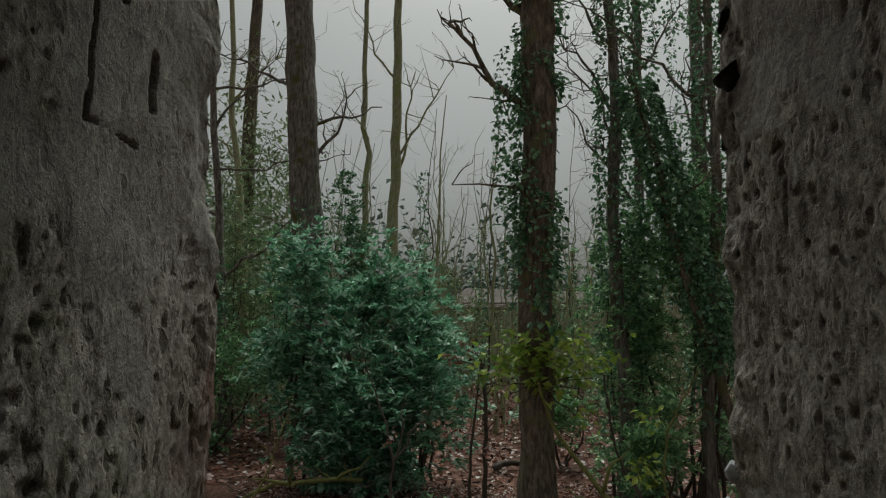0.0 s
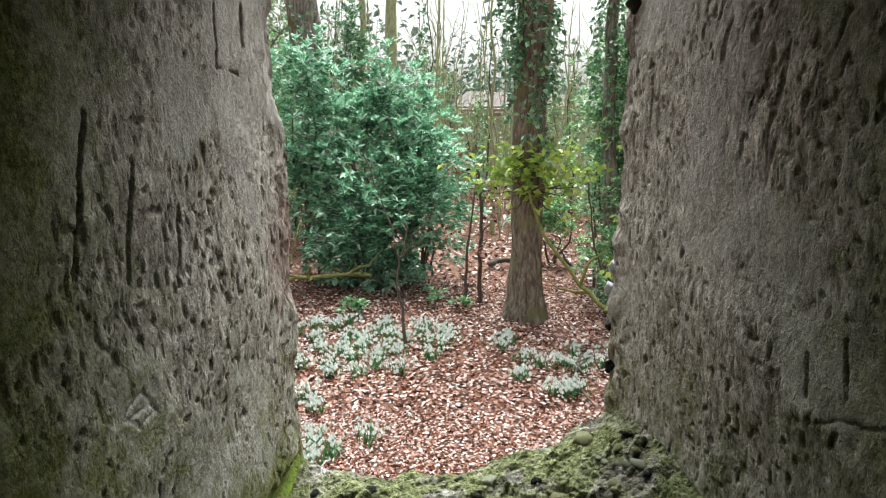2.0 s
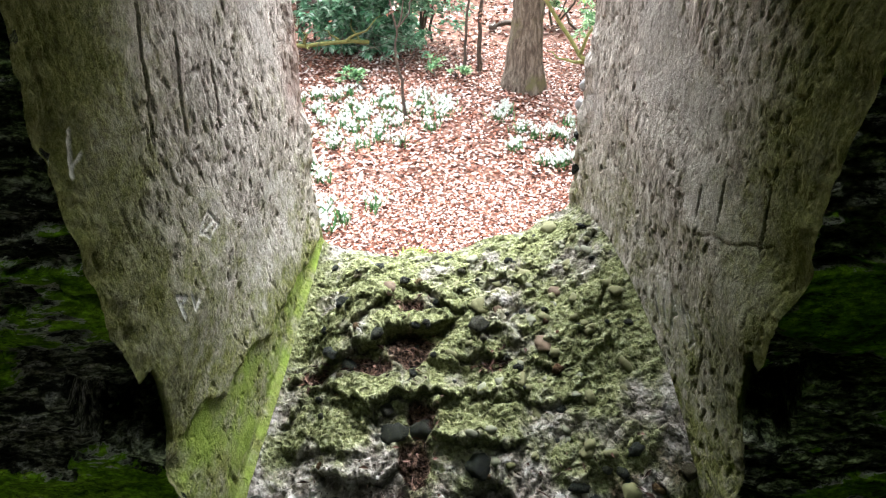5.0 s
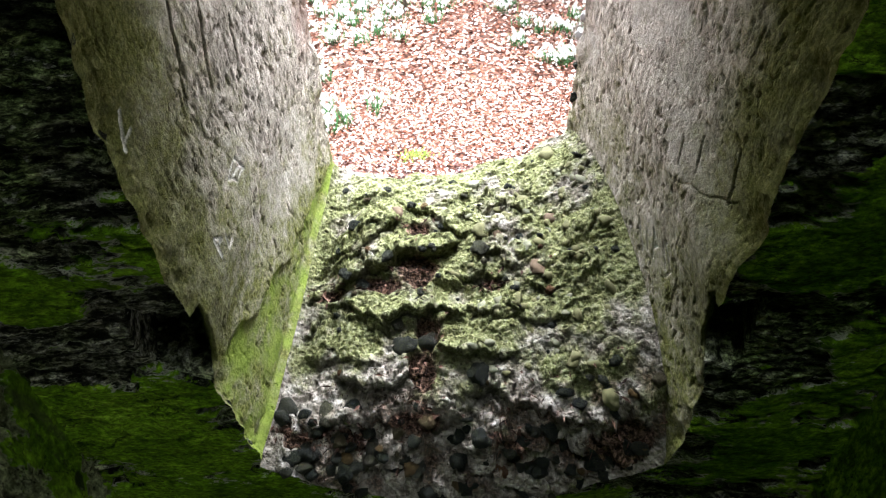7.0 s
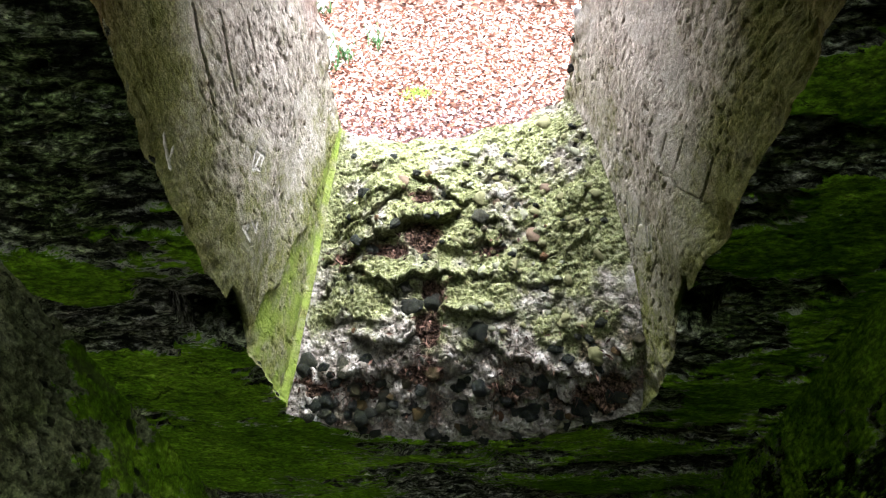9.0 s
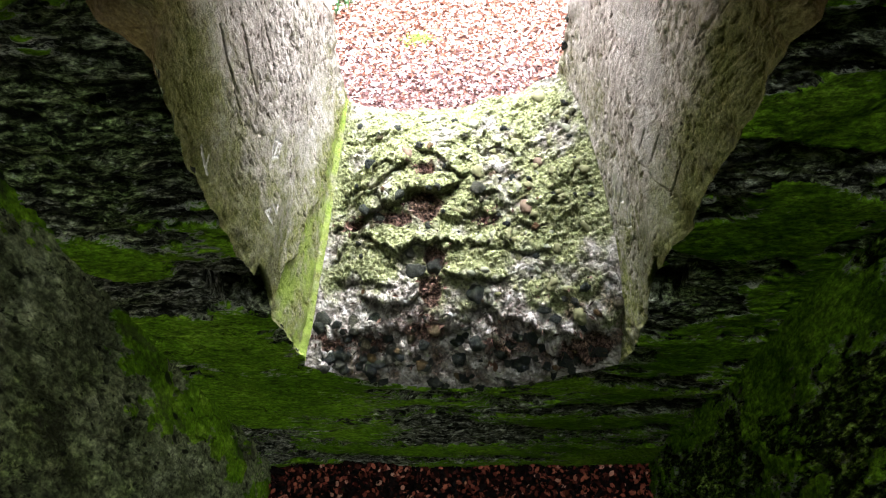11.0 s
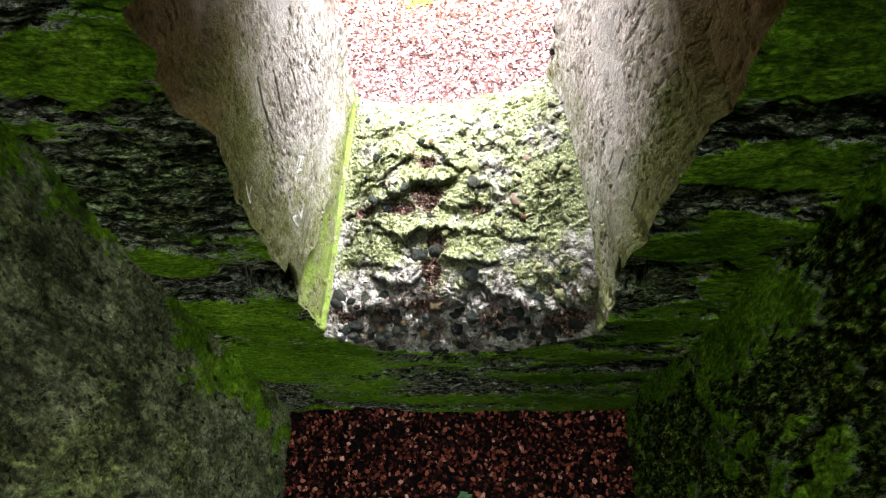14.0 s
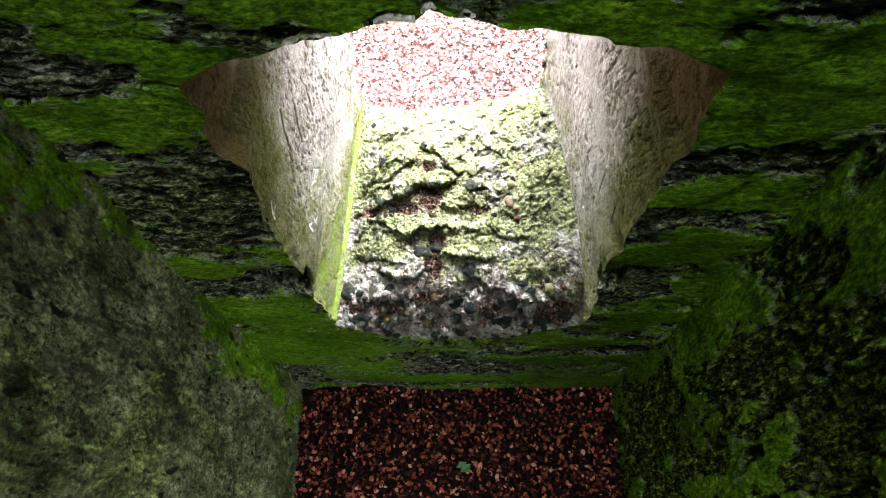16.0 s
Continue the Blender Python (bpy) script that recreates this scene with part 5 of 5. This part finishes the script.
shrub("evergreen_bush", (-4.6, 15.5, 2.5), (2.2, 1.0, 2.4), 6500, 0.16, CONIFER, "dull green evergreen growth deeper in the wood", rng, 4)
shrub("evergreen_bush", (-3.15, 8.2, 2.3), (0.30, 0.3, 2.1), 3600, 0.09, IVY, "tall stump smothered in ivy", rng, 3)

shrub("holly_bush", (2.35, 8.2, 1.9), (0.6, 0.6, 2.1), 6500, 0.095, HOLLY, "bushy green holly standing near the oak", rng, 8)
shrub("holly_bush", (1.75, 9.6, 0.8), (0.7, 0.4, 0.6), 2600, 0.09, HOLLY, "low green holly growth in the clearing", rng, 5)
shrub("evergreen_bush", (-1.75, 11.0, 3.6), (0.25, 0.3, 1.5), 1100, 0.10, IVY, "thin column of ivy between the trunks", rng, 3)
for x, y, w in ((-0.2, 16.5, 1.3), (2.6, 15.5, 1.2), (4.4, 17.0, 1.4)):
    shrub("evergreen_bush", (x, y, 0.75), (w, 0.6, 0.7), 3200, 0.11, CONIFER, "low pale green undergrowth before the boundary wall", rng, 4)

# thin upright stems deep in the wood
for k in range(60):
    x, y = rng.uniform(-3.4, 5.2), rng.uniform(11.5, 20.5)
    h = rng.uniform(3.2, 7.5)
    t = bare_tree("sapling", (x, y, 0), (x + rng.normal(0, 0.25), y, h), rng.uniform(0.018, 0.05), 0.006, BARK_PALE if k % 4 else TWIG, "thin bare upright sapling", rng, [(rng.uniform(0.4, 0.8), (rng.normal(0, 0.4), 0, 0.7), 0.012, 3)], 6, 0.0, 0.2, 14)
    tagged(t, group="saplings in the wood")
    if k % 4 == 0:
        ivy_on(t, (0, 0, 0.3), (0, 0, h * 0.8), 0.06, 300, rng, 0.08)

# boundary wall and house beyond
bm = bmesh.new()
bmesh.ops.create_cube(bm, size=1.0, matrix=Matrix.LocRotScale((0, 22.0, 1.15), None, (60, 0.4, 2.5)))
wall_far = empty("boundary_wall")
part("wall_body", bm, plain_material("old_brick", (0.58, 0.53, 0.44), 0.9, 6), wall_far)
bm = bmesh.new()
bmesh.ops.create_cube(bm, size=1.0, matrix=Matrix.LocRotScale((0, 22.0, 2.47), None, (60, 0.55, 0.14)))
bmesh.ops.bevel(bm, geom=bm.edges[:], offset=0.03, segments=1, affect="EDGES")
part("coping", bm, plain_material("coping_stone", (0.24, 0.21, 0.17), 0.9, 8), wall_far)
p = np.stack([rng.uniform(-25, 25, 9000), np.full(9000, 21.7) + rng.normal(0, 0.12, 9000), rng.uniform(0, 2.4, 9000)], 1)
v, f = leaves(p, 0.2, 0.14, rng, 0.4)
build("ivy", v, f, CONIFER, wall_far, shade=False)
tagged(wall_far, "old boundary wall with coping, overgrown with ivy", "wall", kind="structure")

house = empty("house", (5.0, 44.0, 0))
pink = plain_material("pink_render", (0.27, 0.22, 0.20), 0.9, 3, 0.12)
tile = plain_material("clay_tile", (0.11, 0.085, 0.075), 0.9, 5, 0.2)
v = np.array([(-4.5, 0, 0), (8, 0, 0), (8, 9, 0), (-4.5, 9, 0), (-4.5, 0, 3.1), (8, 0, 3.1), (8, 9, 3.1), (-4.5, 9, 3.1)], float)
build("wall", v, [[0, 1, 5, 4], [1, 2, 6, 5], [2, 3, 7, 6], [3, 0, 4, 7]], pink, house, shade=False)
v = np.array([(-4.9, -0.4, 2.9), (8.4, -0.4, 2.9), (8.4, 9.4, 2.9), (-4.9, 9.4, 2.9), (-3.2, 4.5, 4.3), (6.5, 4.5, 4.0)], float)
build("roof", v, [[0, 1, 5, 4], [2, 3, 4, 5], [0, 4, 3], [1, 2, 5], [3, 2, 1, 0]], tile, house, shade=False)
tagged(house, "low pinkish house beyond the boundary wall", "house")

p = np.stack([rng.uniform(-45, 50, 16000), rng.uniform(52, 70, 16000), np.zeros(16000)], 1)
p[:, 2] = np.abs(rng.normal(0, 1, 16000)) * (3.9 + 2.6 * fbm(p, (7, 60, 1), 3, 501))
v, f = leaves(p, 0.9, 0.6, rng, 0.2)
tagged(build("distant_wood", v, f, FAR_GREEN, shade=False), "hazy green line of distant trees", "trees", kind="stuff")

# sapling on the path and its twigs
sap = empty("sapling", (-0.37, 5.75, 0))
v, f = joined([tube(wander((0, 0, -0.03), (-0.08, 0.0, 0.55), 8, 0.03, rng), np.linspace(0.02, 0.014, 8), 7), tube(wander((-0.08, 0, 0.55), (-0.07, 0, 0.95), 6, 0.03, rng), np.linspace(0.014, 0.010, 6), 6)])
build("stem", v, f, TWIG, sap)
for e in ((-0.5, 0.1, 2.1), (0.3, 0.05, 1.6), (0.05, 0.1, 1.5)):
    v, f = tube(wander((-0.07, 0, 0.93), e, 9, 0.08, rng), np.linspace(0.010, 0.003, 9), 5)
    build("twig", v, f, TWIG, sap)
v, f = leaves(np.array((-0.07, 0, 1.15)) + rng.normal(0, 0.035, (14, 3)), 0.06, 0.04, rng, 0.2)
build("withered_leaves", v, f, LITTER, sap, shade=False)
tagged(sap, "bare forked sapling rising from the snowdrops", "sapling")


# stems, fallen wood and twigs on the woodland floor
def stick(name, points, radii, material, label, category, twigs=0, reach=0.4, leaf=None):
    ob = empty(name, points[0])
    p = np.array(points, float) - np.array(points[0])
    n = 4 * len(p)
    s = np.linspace(0, 1, n)
    line = np.stack([np.interp(s, np.linspace(0, 1, len(p)), p[:, k]) for k in range(3)], 1)
    line[1:-1] = (line[:-2] + 2 * line[1:-1] + line[2:]) / 4 + rng.normal(0, 0.008, (n - 2, 3))
    v, f = tube(line, np.interp(s, (0, 1), radii), 8, 0.15, 3)
    build("stem", v, f, material, ob)
    for _ in range(twigs):
        q = line[rng.integers(n // 3, n)]
        w = rng.normal(0, 1, 3)
        w[2] = abs(w[2]) * 0.6
        e = q + w / np.linalg.norm(w) * reach * rng.uniform(0.5, 1.2)
        if e[2] + points[0][2] < 0.02:
            e[2] = 0.02 - points[0][2]
        v, f = tube(wander(q, e, 7, 0.06, rng), np.linspace(radii[1] * 0.8, 0.002, 7), 5)
        build("twig", v, f, material, ob)
        if leaf:
            v, f = leaves(e + rng.normal(0, 0.06, (leaf[1], 3)), leaf[2], leaf[2] * 0.6, rng, 0.3)
            build("leaves", v, f, leaf[0], ob, shade=False)
    return tagged(ob, label, category)


stick("branch", [(0.92, 6.52, 1.65), (1.08, 6.35, 1.12), (1.45, 6.05, 0.62), (1.8, 5.7, 0.28), (2.1, 5.35, 0.0)], (0.016, 0.032), MOSSY_TWIG, "mossy branch arching from the oak to the ground", "branch", 3, 0.5)
stick("sapling", [(1.95, 5.9, -0.03), (1.85, 6.0, 0.5), (1.62, 6.1, 0.95), (1.55, 6.15, 1.65)], (0.02, 0.008), TWIG, "dark sapling with bright young leaves", "sapling", 7, 0.45, (BRAMBLE, 14, 0.09))
stick("sapling", [(2.15, 5.8, -0.03), (2.0, 5.9, 0.7), (2.1, 6.0, 1.2), (2.4, 6.0, 1.7)], (0.016, 0.006), MOSSY_TWIG, "thin pale sapling leaning from the holly", "sapling", 5, 0.5)
stick("sapling", [(0.48, 7.35, -0.03), (0.47, 7.35, 0.6), (0.5, 7.4, 1.2), (0.42, 7.4, 1.75)], (0.032, 0.014), TWIG, "dark upright stem hung with withered leaves", "sapling", 9, 0.32, (LITTER, 16, 0.08))
stick("sapling", [(0.28, 7.1, -0.03), (0.3, 7.1, 0.7), (0.4, 7.15, 1.5)], (0.024, 0.008), TWIG, "thin upright stem beside the laurel", "sapling", 6, 0.4)
stick("fallen_branch", [(-2.35, 7.35, 0.10), (-1.9, 7.3, 0.34), (-1.4, 7.35, 0.36), (-0.95, 7.6, 0.30)], (0.022, 0.028), MOSSY_TWIG, "mossy fallen branch lying before the laurel", "branch", 6, 0.5)
stick("fallen_branch", [(-2.2, 7.0, 0.02), (-1.95, 7.2, 0.45), (-1.85, 7.4, 0.9)], (0.014, 0.008), MOSSY_TWIG, "thin mossy branch propped among dead leaves", "branch", 5, 0.5)
stick("fallen_branch", [(0.72, 9.35, 0.03), (0.95, 9.45, 0.08), (1.2, 9.5, 0.04)], (0.05, 0.04), TWIG, "short dark log across the leafy path", "log", 1, 0.2)
stick("fallen_branch", [(1.25, 4.3, 0.02), (1.18, 4.8, 0.06), (1.3, 5.1, 0.12)], (0.008, 0.012), TWIG, "thin dead stick among the snowdrops", "branch", 3, 0.3)
for k in range(9):
    x, y = rng.uniform(-2.4, -0.4), rng.uniform(7.0, 7.5)
    stick("fallen_branch", [(x, y, 0.0), (x + rng.normal(0, 0.2), y + 0.1, 0.25), (x + rng.normal(0, 0.5), y + 0.2, 0.4)], (0.006, 0.004), TWIG, "dry brown twig under the laurel", "branch", 3, 0.3)
shrub("evergreen_sprig", (-1.1, 6.75, 0.12), (0.16, 0.12, 0.12), 160, 0.08, HOLLY, "low evergreen sprig in dead leaves", rng, 2)
shrub("evergreen_sprig", (-0.1, 7.2, 0.12), (0.16, 0.12, 0.12), 120, 0.07, HOLLY, "low evergreen sprig in dead leaves", rng, 2)
shrub("evergreen_sprig", (0.25, 6.9, 0.1), (0.12, 0.1, 0.1), 90, 0.07, HOLLY, "low evergreen sprig in dead leaves", rng, 2)

# scrub between the path and the boundary wall
pieces, spots = [], []
for k in range(420):
    x, y = rng.uniform(-9, 9), rng.uniform(11.0, 21.0)
    top = np.array((x + rng.normal(0, 0.5), y, rng.uniform(0.6, 2.6)))
    line = wander((x, y, 0), top, 6, 0.25, rng)
    pieces.append(tube(line, np.linspace(0.012, 0.004, 6), 3))
    spots.append(np.repeat(line[2:], 4, 0))
v, f = joined(pieces)
tagged(build("scrub_stems", v, f, BARK_PALE), "tangle of thin pale scrub stems", "scrub", kind="stuff")
pieces = []
for k in range(150):
    x, y = rng.uniform(-6.5, 6.5), rng.uniform(11.5, 20.5)
    line = wander((x, y, 0), (x + rng.normal(0, 0.5), y, rng.uniform(2.8, 6.0)), 9, 0.35, rng)
    pieces.append(tube(line, np.linspace(0.018, 0.005, 9), 4))
    for _ in range(9):
        q = line[rng.integers(3, 9)]
        e = q + np.array((rng.normal(0, 0.45), rng.normal(0, 0.2), abs(rng.normal(0.5, 0.3))))
        pieces.append(tube(wander(q, e, 5, 0.08, rng), np.linspace(0.007, 0.002, 5), 3))
v, f = joined(pieces)
tagged(build("thin_stems", v, f, BARK_PALE), "haze of thin pale upright stems and twigs", "scrub", kind="stuff")
p = np.concatenate(spots)
p = p + rng.normal(0, 0.16, p.shape)
p[:, 2] = np.maximum(p[:, 2], 0.05)
v, f = leaves(p, 0.11, 0.06, rng, 0.3)
tagged(build("scrub_leaves", v, f, CONIFER, shade=False), "sparse dull green scrub leaves", "scrub", kind="stuff")


# snowdrops
def snowdrop_clump(rng, blades, blooms):
    ob = empty("snowdrop_clump")
    pieces = []
    for _ in range(blades):
        a, lean, h = rng.uniform(0, 6.28), rng.uniform(0.02, 0.09), rng.uniform(0.07, 0.13)
        s = rng.normal(0, 0.045, 2)
        d = np.array((math.cos(a), math.sin(a)))
        w = np.array((-d[1], d[0])) * 0.005
        pts = [(s - w, 0), (s + w, 0), (s + d * lean * 0.4 + w, h * 0.6), (s + d * lean * 0.4 - w, h * 0.6), (s + d * lean + w * 0.4, h), (s + d * lean - w * 0.4, h)]
        pieces.append((np.array([(*q, z) for q, z in pts]), np.array([(0, 1, 2, 3), (3, 2, 4, 5)])))
    v, f = joined(pieces)
    tagged(build("tuft", v, f, BLADE, ob, shade=False), kind="stuff")
    pieces = []
    for _ in range(blooms):
        s = rng.normal(0, 0.065, 2)
        z = rng.uniform(0.10, 0.16)
        for k in range(3):
            a = rng.uniform(0, 0.5) + k * 2.094
            d, w = np.array((math.cos(a), math.sin(a))), np.array((-math.sin(a), math.cos(a))) * 0.010
            pts = [(s, z), (s + d * 0.012 + w, z - 0.018), (s + d * 0.016, z - 0.034), (s + d * 0.012 - w, z - 0.018)]
            pieces.append((np.array([(*q, zz) for q, zz in pts]), np.array([(0, 1, 2, 3)])))
    v, f = joined(pieces)
    tagged(build("bloom", v, f, PETAL, ob, shade=False), kind="stuff")
    return tagged(ob, "clump of white snowdrops in dead leaves", "snowdrops", group="snowdrops under the trees")


kinds = [snowdrop_clump(rng, 34, n) for n in (26, 34, 42, 20)]
spots = []
for _ in range(400):
    x, y = rng.uniform(-1.9, 0.1), rng.uniform(4.7, 6.7)
    if ((x + 0.8) / 1.1) ** 2 + ((y - 5.75) / 0.75) ** 2 < 1 and all((x - a) ** 2 + (y - b) ** 2 > 0.040 for a, b in spots):
        spots.append((x, y))
spots = spots[:36] + [(-1.2, 4.55), (-1.05, 4.3), (-0.95, 3.75), (-0.78, 3.62), (-0.55, 3.8), (-0.9, 3.5), (-1.3, 4.0), (-1.1, 3.3),
                      (0.95, 4.62), (1.08, 4.56), (1.18, 4.62), (0.82, 5.35), (0.95, 5.2), (1.15, 5.25), (1.3, 5.1), (1.4, 5.3), (1.55, 5.2), (0.7, 5.9), (0.62, 5.7), (1.35, 5.6), (1.7, 5.5), (0.72, 4.95)]
for k, (x, y) in enumerate(spots):
    z = float(ground_height(np.array([(x, y, 0)]))[0])
    m = Matrix.LocRotScale((x, y, z), Euler((0, 0, rng.uniform(0, 6.28))), (1, 1, 1))
    if k < 4:
        kinds[k].matrix_basis = m
    else:
        copy_thing(kinds[k % 4], m)

# ---- flints in the sill ----
def flint_mesh(seed, level, material=None):
    bm = bmesh.new()
    bmesh.ops.create_icosphere(bm, subdivisions=level, radius=1.0)
    r = random.Random(seed)
    sx, sy, sz = r.uniform(0.9, 1.25), r.uniform(0.7, 1.0), r.uniform(0.55, 0.8)
    for v in bm.verts:
        v.co *= 1 + 0.45 * noise.noise(v.co * 1.5 + Vector((seed * 3.1, 0, 0))) + 0.2 * noise.noise(v.co * 3.5 + Vector((0, seed * 1.7, 0)))
    for _ in range(6):
        n = Vector((r.gauss(0, 1), r.gauss(0, 1), r.gauss(0, 1))).normalized()
        d = r.uniform(0.55, 0.85)
        for v in bm.verts:
            over = v.co.dot(n) - d
            if over > 0:
                v.co -= n * over * 0.9
    for v in bm.verts:
        v.co = Vector((v.co.x * sx, v.co.y * sy, v.co.z * sz))
    me = bpy.data.meshes.new("flint")
    bm.to_mesh(me)
    bm.free()
    me.materials.append(material or FLINT)
    me.polygons.foreach_set("use_smooth", np.ones(len(me.polygons), bool))
    return me


flint_small = [flint_mesh(k, 1) for k in range(8)]
flint_large = [flint_mesh(k + 20, 3) for k in range(5)]
stone_large = [flint_mesh(k + 40, 3, m) for k, m in enumerate((STONE_MOSSY, STONE_BROWN, STONE_GREY))]
stone_small = [flint_mesh(k + 50, 2, (STONE_MOSSY, STONE_MOSSY, STONE_GREY)[k % 3]) for k in range(6)]
pale_stone = flint_mesh(61, 3, plain_material("pale_flint_rind", (0.42, 0.42, 0.44), 0.7, 40, 0.35))
FLAT = SILL.reshape(-1, 3)


def sill_at(x, y):
    """Index of the sill's point nearest to x, y."""
    return int(np.argmin((FLAT[:, 0] - x) ** 2 + (FLAT[:, 1] - y) ** 2))


def set_flint(x, y, r, me, rng, sink=0.3):
    k = sill_at(x, y)
    ob = new("flint", me)
    ob.parent = sill
    ob.matrix_basis = Matrix.LocRotScale((x, y, FLAT[k, 2] + r * (0.45 - sink)), Euler((rng.uniform(-0.5, 0.5), rng.uniform(-0.5, 0.5), rng.uniform(0, 6.28))), (r, r, r))


rng = np.random.default_rng(77)
# dark flints that stand out singly
for x, y, r in ((-0.004, 0.294, 0.034), (-0.097, 0.336, 0.020), (-0.376, 0.151, 0.03), (-0.321, 0.048, 0.028), (-0.218, 0.022, 0.027), (0.178, 0.039, 0.019), (0.284, 0.05, 0.025), (0.124, 0.201, 0.034), (-0.134, 0.498, 0.022), (-0.231, 0.638, 0.022), (-0.029, 0.688, 0.016), (-0.064, 0.691, 0.016), (0.129, 0.509, 0.028), (0.303, 0.366, 0.014),
                (-0.233, 0.078, 0.022), (-0.268, 0.137, 0.034), (-0.199, 0.145, 0.025), (-0.047, 0.087, 0.02), (-0.077, 0.274, 0.028), (-0.195, 0.447, 0.023), (-0.241, 0.461, 0.022), (0.306, 0.101, 0.025), (0.228, 0.048, 0.016), (0.255, 0.045, 0.02), (-0.13, 0.05, 0.02), (0.07, 0.06, 0.02)):
    set_flint(x, y, r, flint_large[int(rng.integers(5))], rng, 0.45)
# rounded stones of other colours, half sunk in the mortar
for x, y, r, tone in ((-0.101, 0.638, 0.027, 1), (0.136, 0.573, 0.027, 0), (0.18, 0.562, 0.017, 1), (0.256, 0.657, 0.022, 0), (0.325, 0.568, 0.022, 1), (0.343, 0.833, 0.030, 0), (0.27, 0.898, 0.031, 2), (0.276, 0.428, 0.027, 1), (0.253, 0.487, 0.02, 2), (0.121, 0.772, 0.024, 2), (0.208, 0.621, 0.019, 0), (0.355, 0.196, 0.019, 0), (0.435, 0.123, 0.034, 0), (0.384, 0.425, 0.019, 0)):
    set_flint(x, y, r, stone_large[tone], rng, 0.8)
for k in range(60):
    x, y = rng.uniform(0.06, 0.46), rng.uniform(0.18, 0.72)
    set_flint(x, y, rng.uniform(0.011, 0.021), stone_small[k % 6], rng, rng.uniform(0.6, 0.9))
for k in range(48):
    set_flint(-0.38 + 0.93 * k / 47 + rng.normal(0, 0.015), rng.uniform(0.0, 0.13), rng.uniform(0.013, 0.028), flint_large[k % 5], rng, rng.uniform(0.2, 0.55))
for k in range(110):
    s, d = rng.uniform(0.03, 0.97), rng.uniform(0.02, 1.0) ** 1.7 * 0.95
    q = SILL[int(s * (N_SILL - 1)), int(d * (N_DEEP - 1))]
    set_flint(q[0], q[1], rng.uniform(0.010, 0.024) * (1.1 if d < 0.2 else 0.75), flint_small[k % 8], rng, rng.uniform(0.5, 0.9))


# nodules standing out of the ragged outer edge of the jambs, and one green leaf on the floor
def jamb_flint(x, y, z, r, mesh, label):
    ob = new("flint", mesh)
    ob.parent = wall_front
    ob.matrix_basis = Matrix.LocRotScale((x, y, z), Euler((0.4 * x, 1.1, z)), (r, r, r * 1.3))
    tagged(ob, label)


jamb_flint(-0.345, 0.93, 2.255, 0.026, stone_large[1], "brown nodule standing out of the jamb edge")
jamb_flint(0.435, 0.91, 2.575, 0.030, flint_large[1], "dark nodule standing out of the jamb edge")
jamb_flint(0.437, 0.93, 2.49, 0.020, flint_large[2], "dark nodule standing out of the jamb edge")
jamb_flint(0.435, 0.92, 2.67, 0.020, flint_large[3], "dark nodule standing out of the jamb edge")
jamb_flint(0.415, 0.92, 2.00, 0.015, pale_stone, "pale nodule standing out of the jamb edge")
jamb_flint(0.412, 0.93, 1.945, 0.017, pale_stone, "pale nodule standing out of the jamb edge")
jamb_flint(0.42, 0.92, 1.86, 0.018, flint_large[0], "dark nodule standing out of the jamb edge")
jamb_flint(0.425, 0.92, 1.76, 0.022, flint_large[1], "dark nodule standing out of the jamb edge")
v, f = leaves(np.array([(0.13, -0.42, 0.055), (0.15, -0.43, 0.056)]), 0.06, 0.05, rng, 0.0, 0.2)
tagged(build("green_leaf", v, f, BLADE, shade=False), "small fresh green leaf on dead leaves", "leaf")

# leaf crumbs and twigs caught in the hollows of the sill
p = []
for x, y, rx, ry, dz in HOLLOWS:
    p.append(np.stack([rng.normal(x, rx * 0.6, 80), rng.normal(y, ry * 0.7, 80)], 1))
p.append(np.stack([rng.uniform(-0.36, 0.5, 160), rng.uniform(0.02, 0.2, 160)], 1))
p = np.concatenate(p)
p = p[(p[:, 1] > 0.02) & (p[:, 1] < 0.85)]
near = np.array([sill_at(x, y) for x, y in p])
p = np.concatenate([p, FLAT[near, 2:3] + 0.006], 1)
v, f = leaves(p, rng.choice((0.012, 0.02, 0.028), len(p)), rng.choice((0.002, 0.003, 0.008), len(p)), rng, 0.0, 0.5)
tagged(build("sill_litter", v, f, TWIG_LITTER, shade=False), "crumbled dead leaves and twigs on the sill", "leaf litter", kind="stuff")
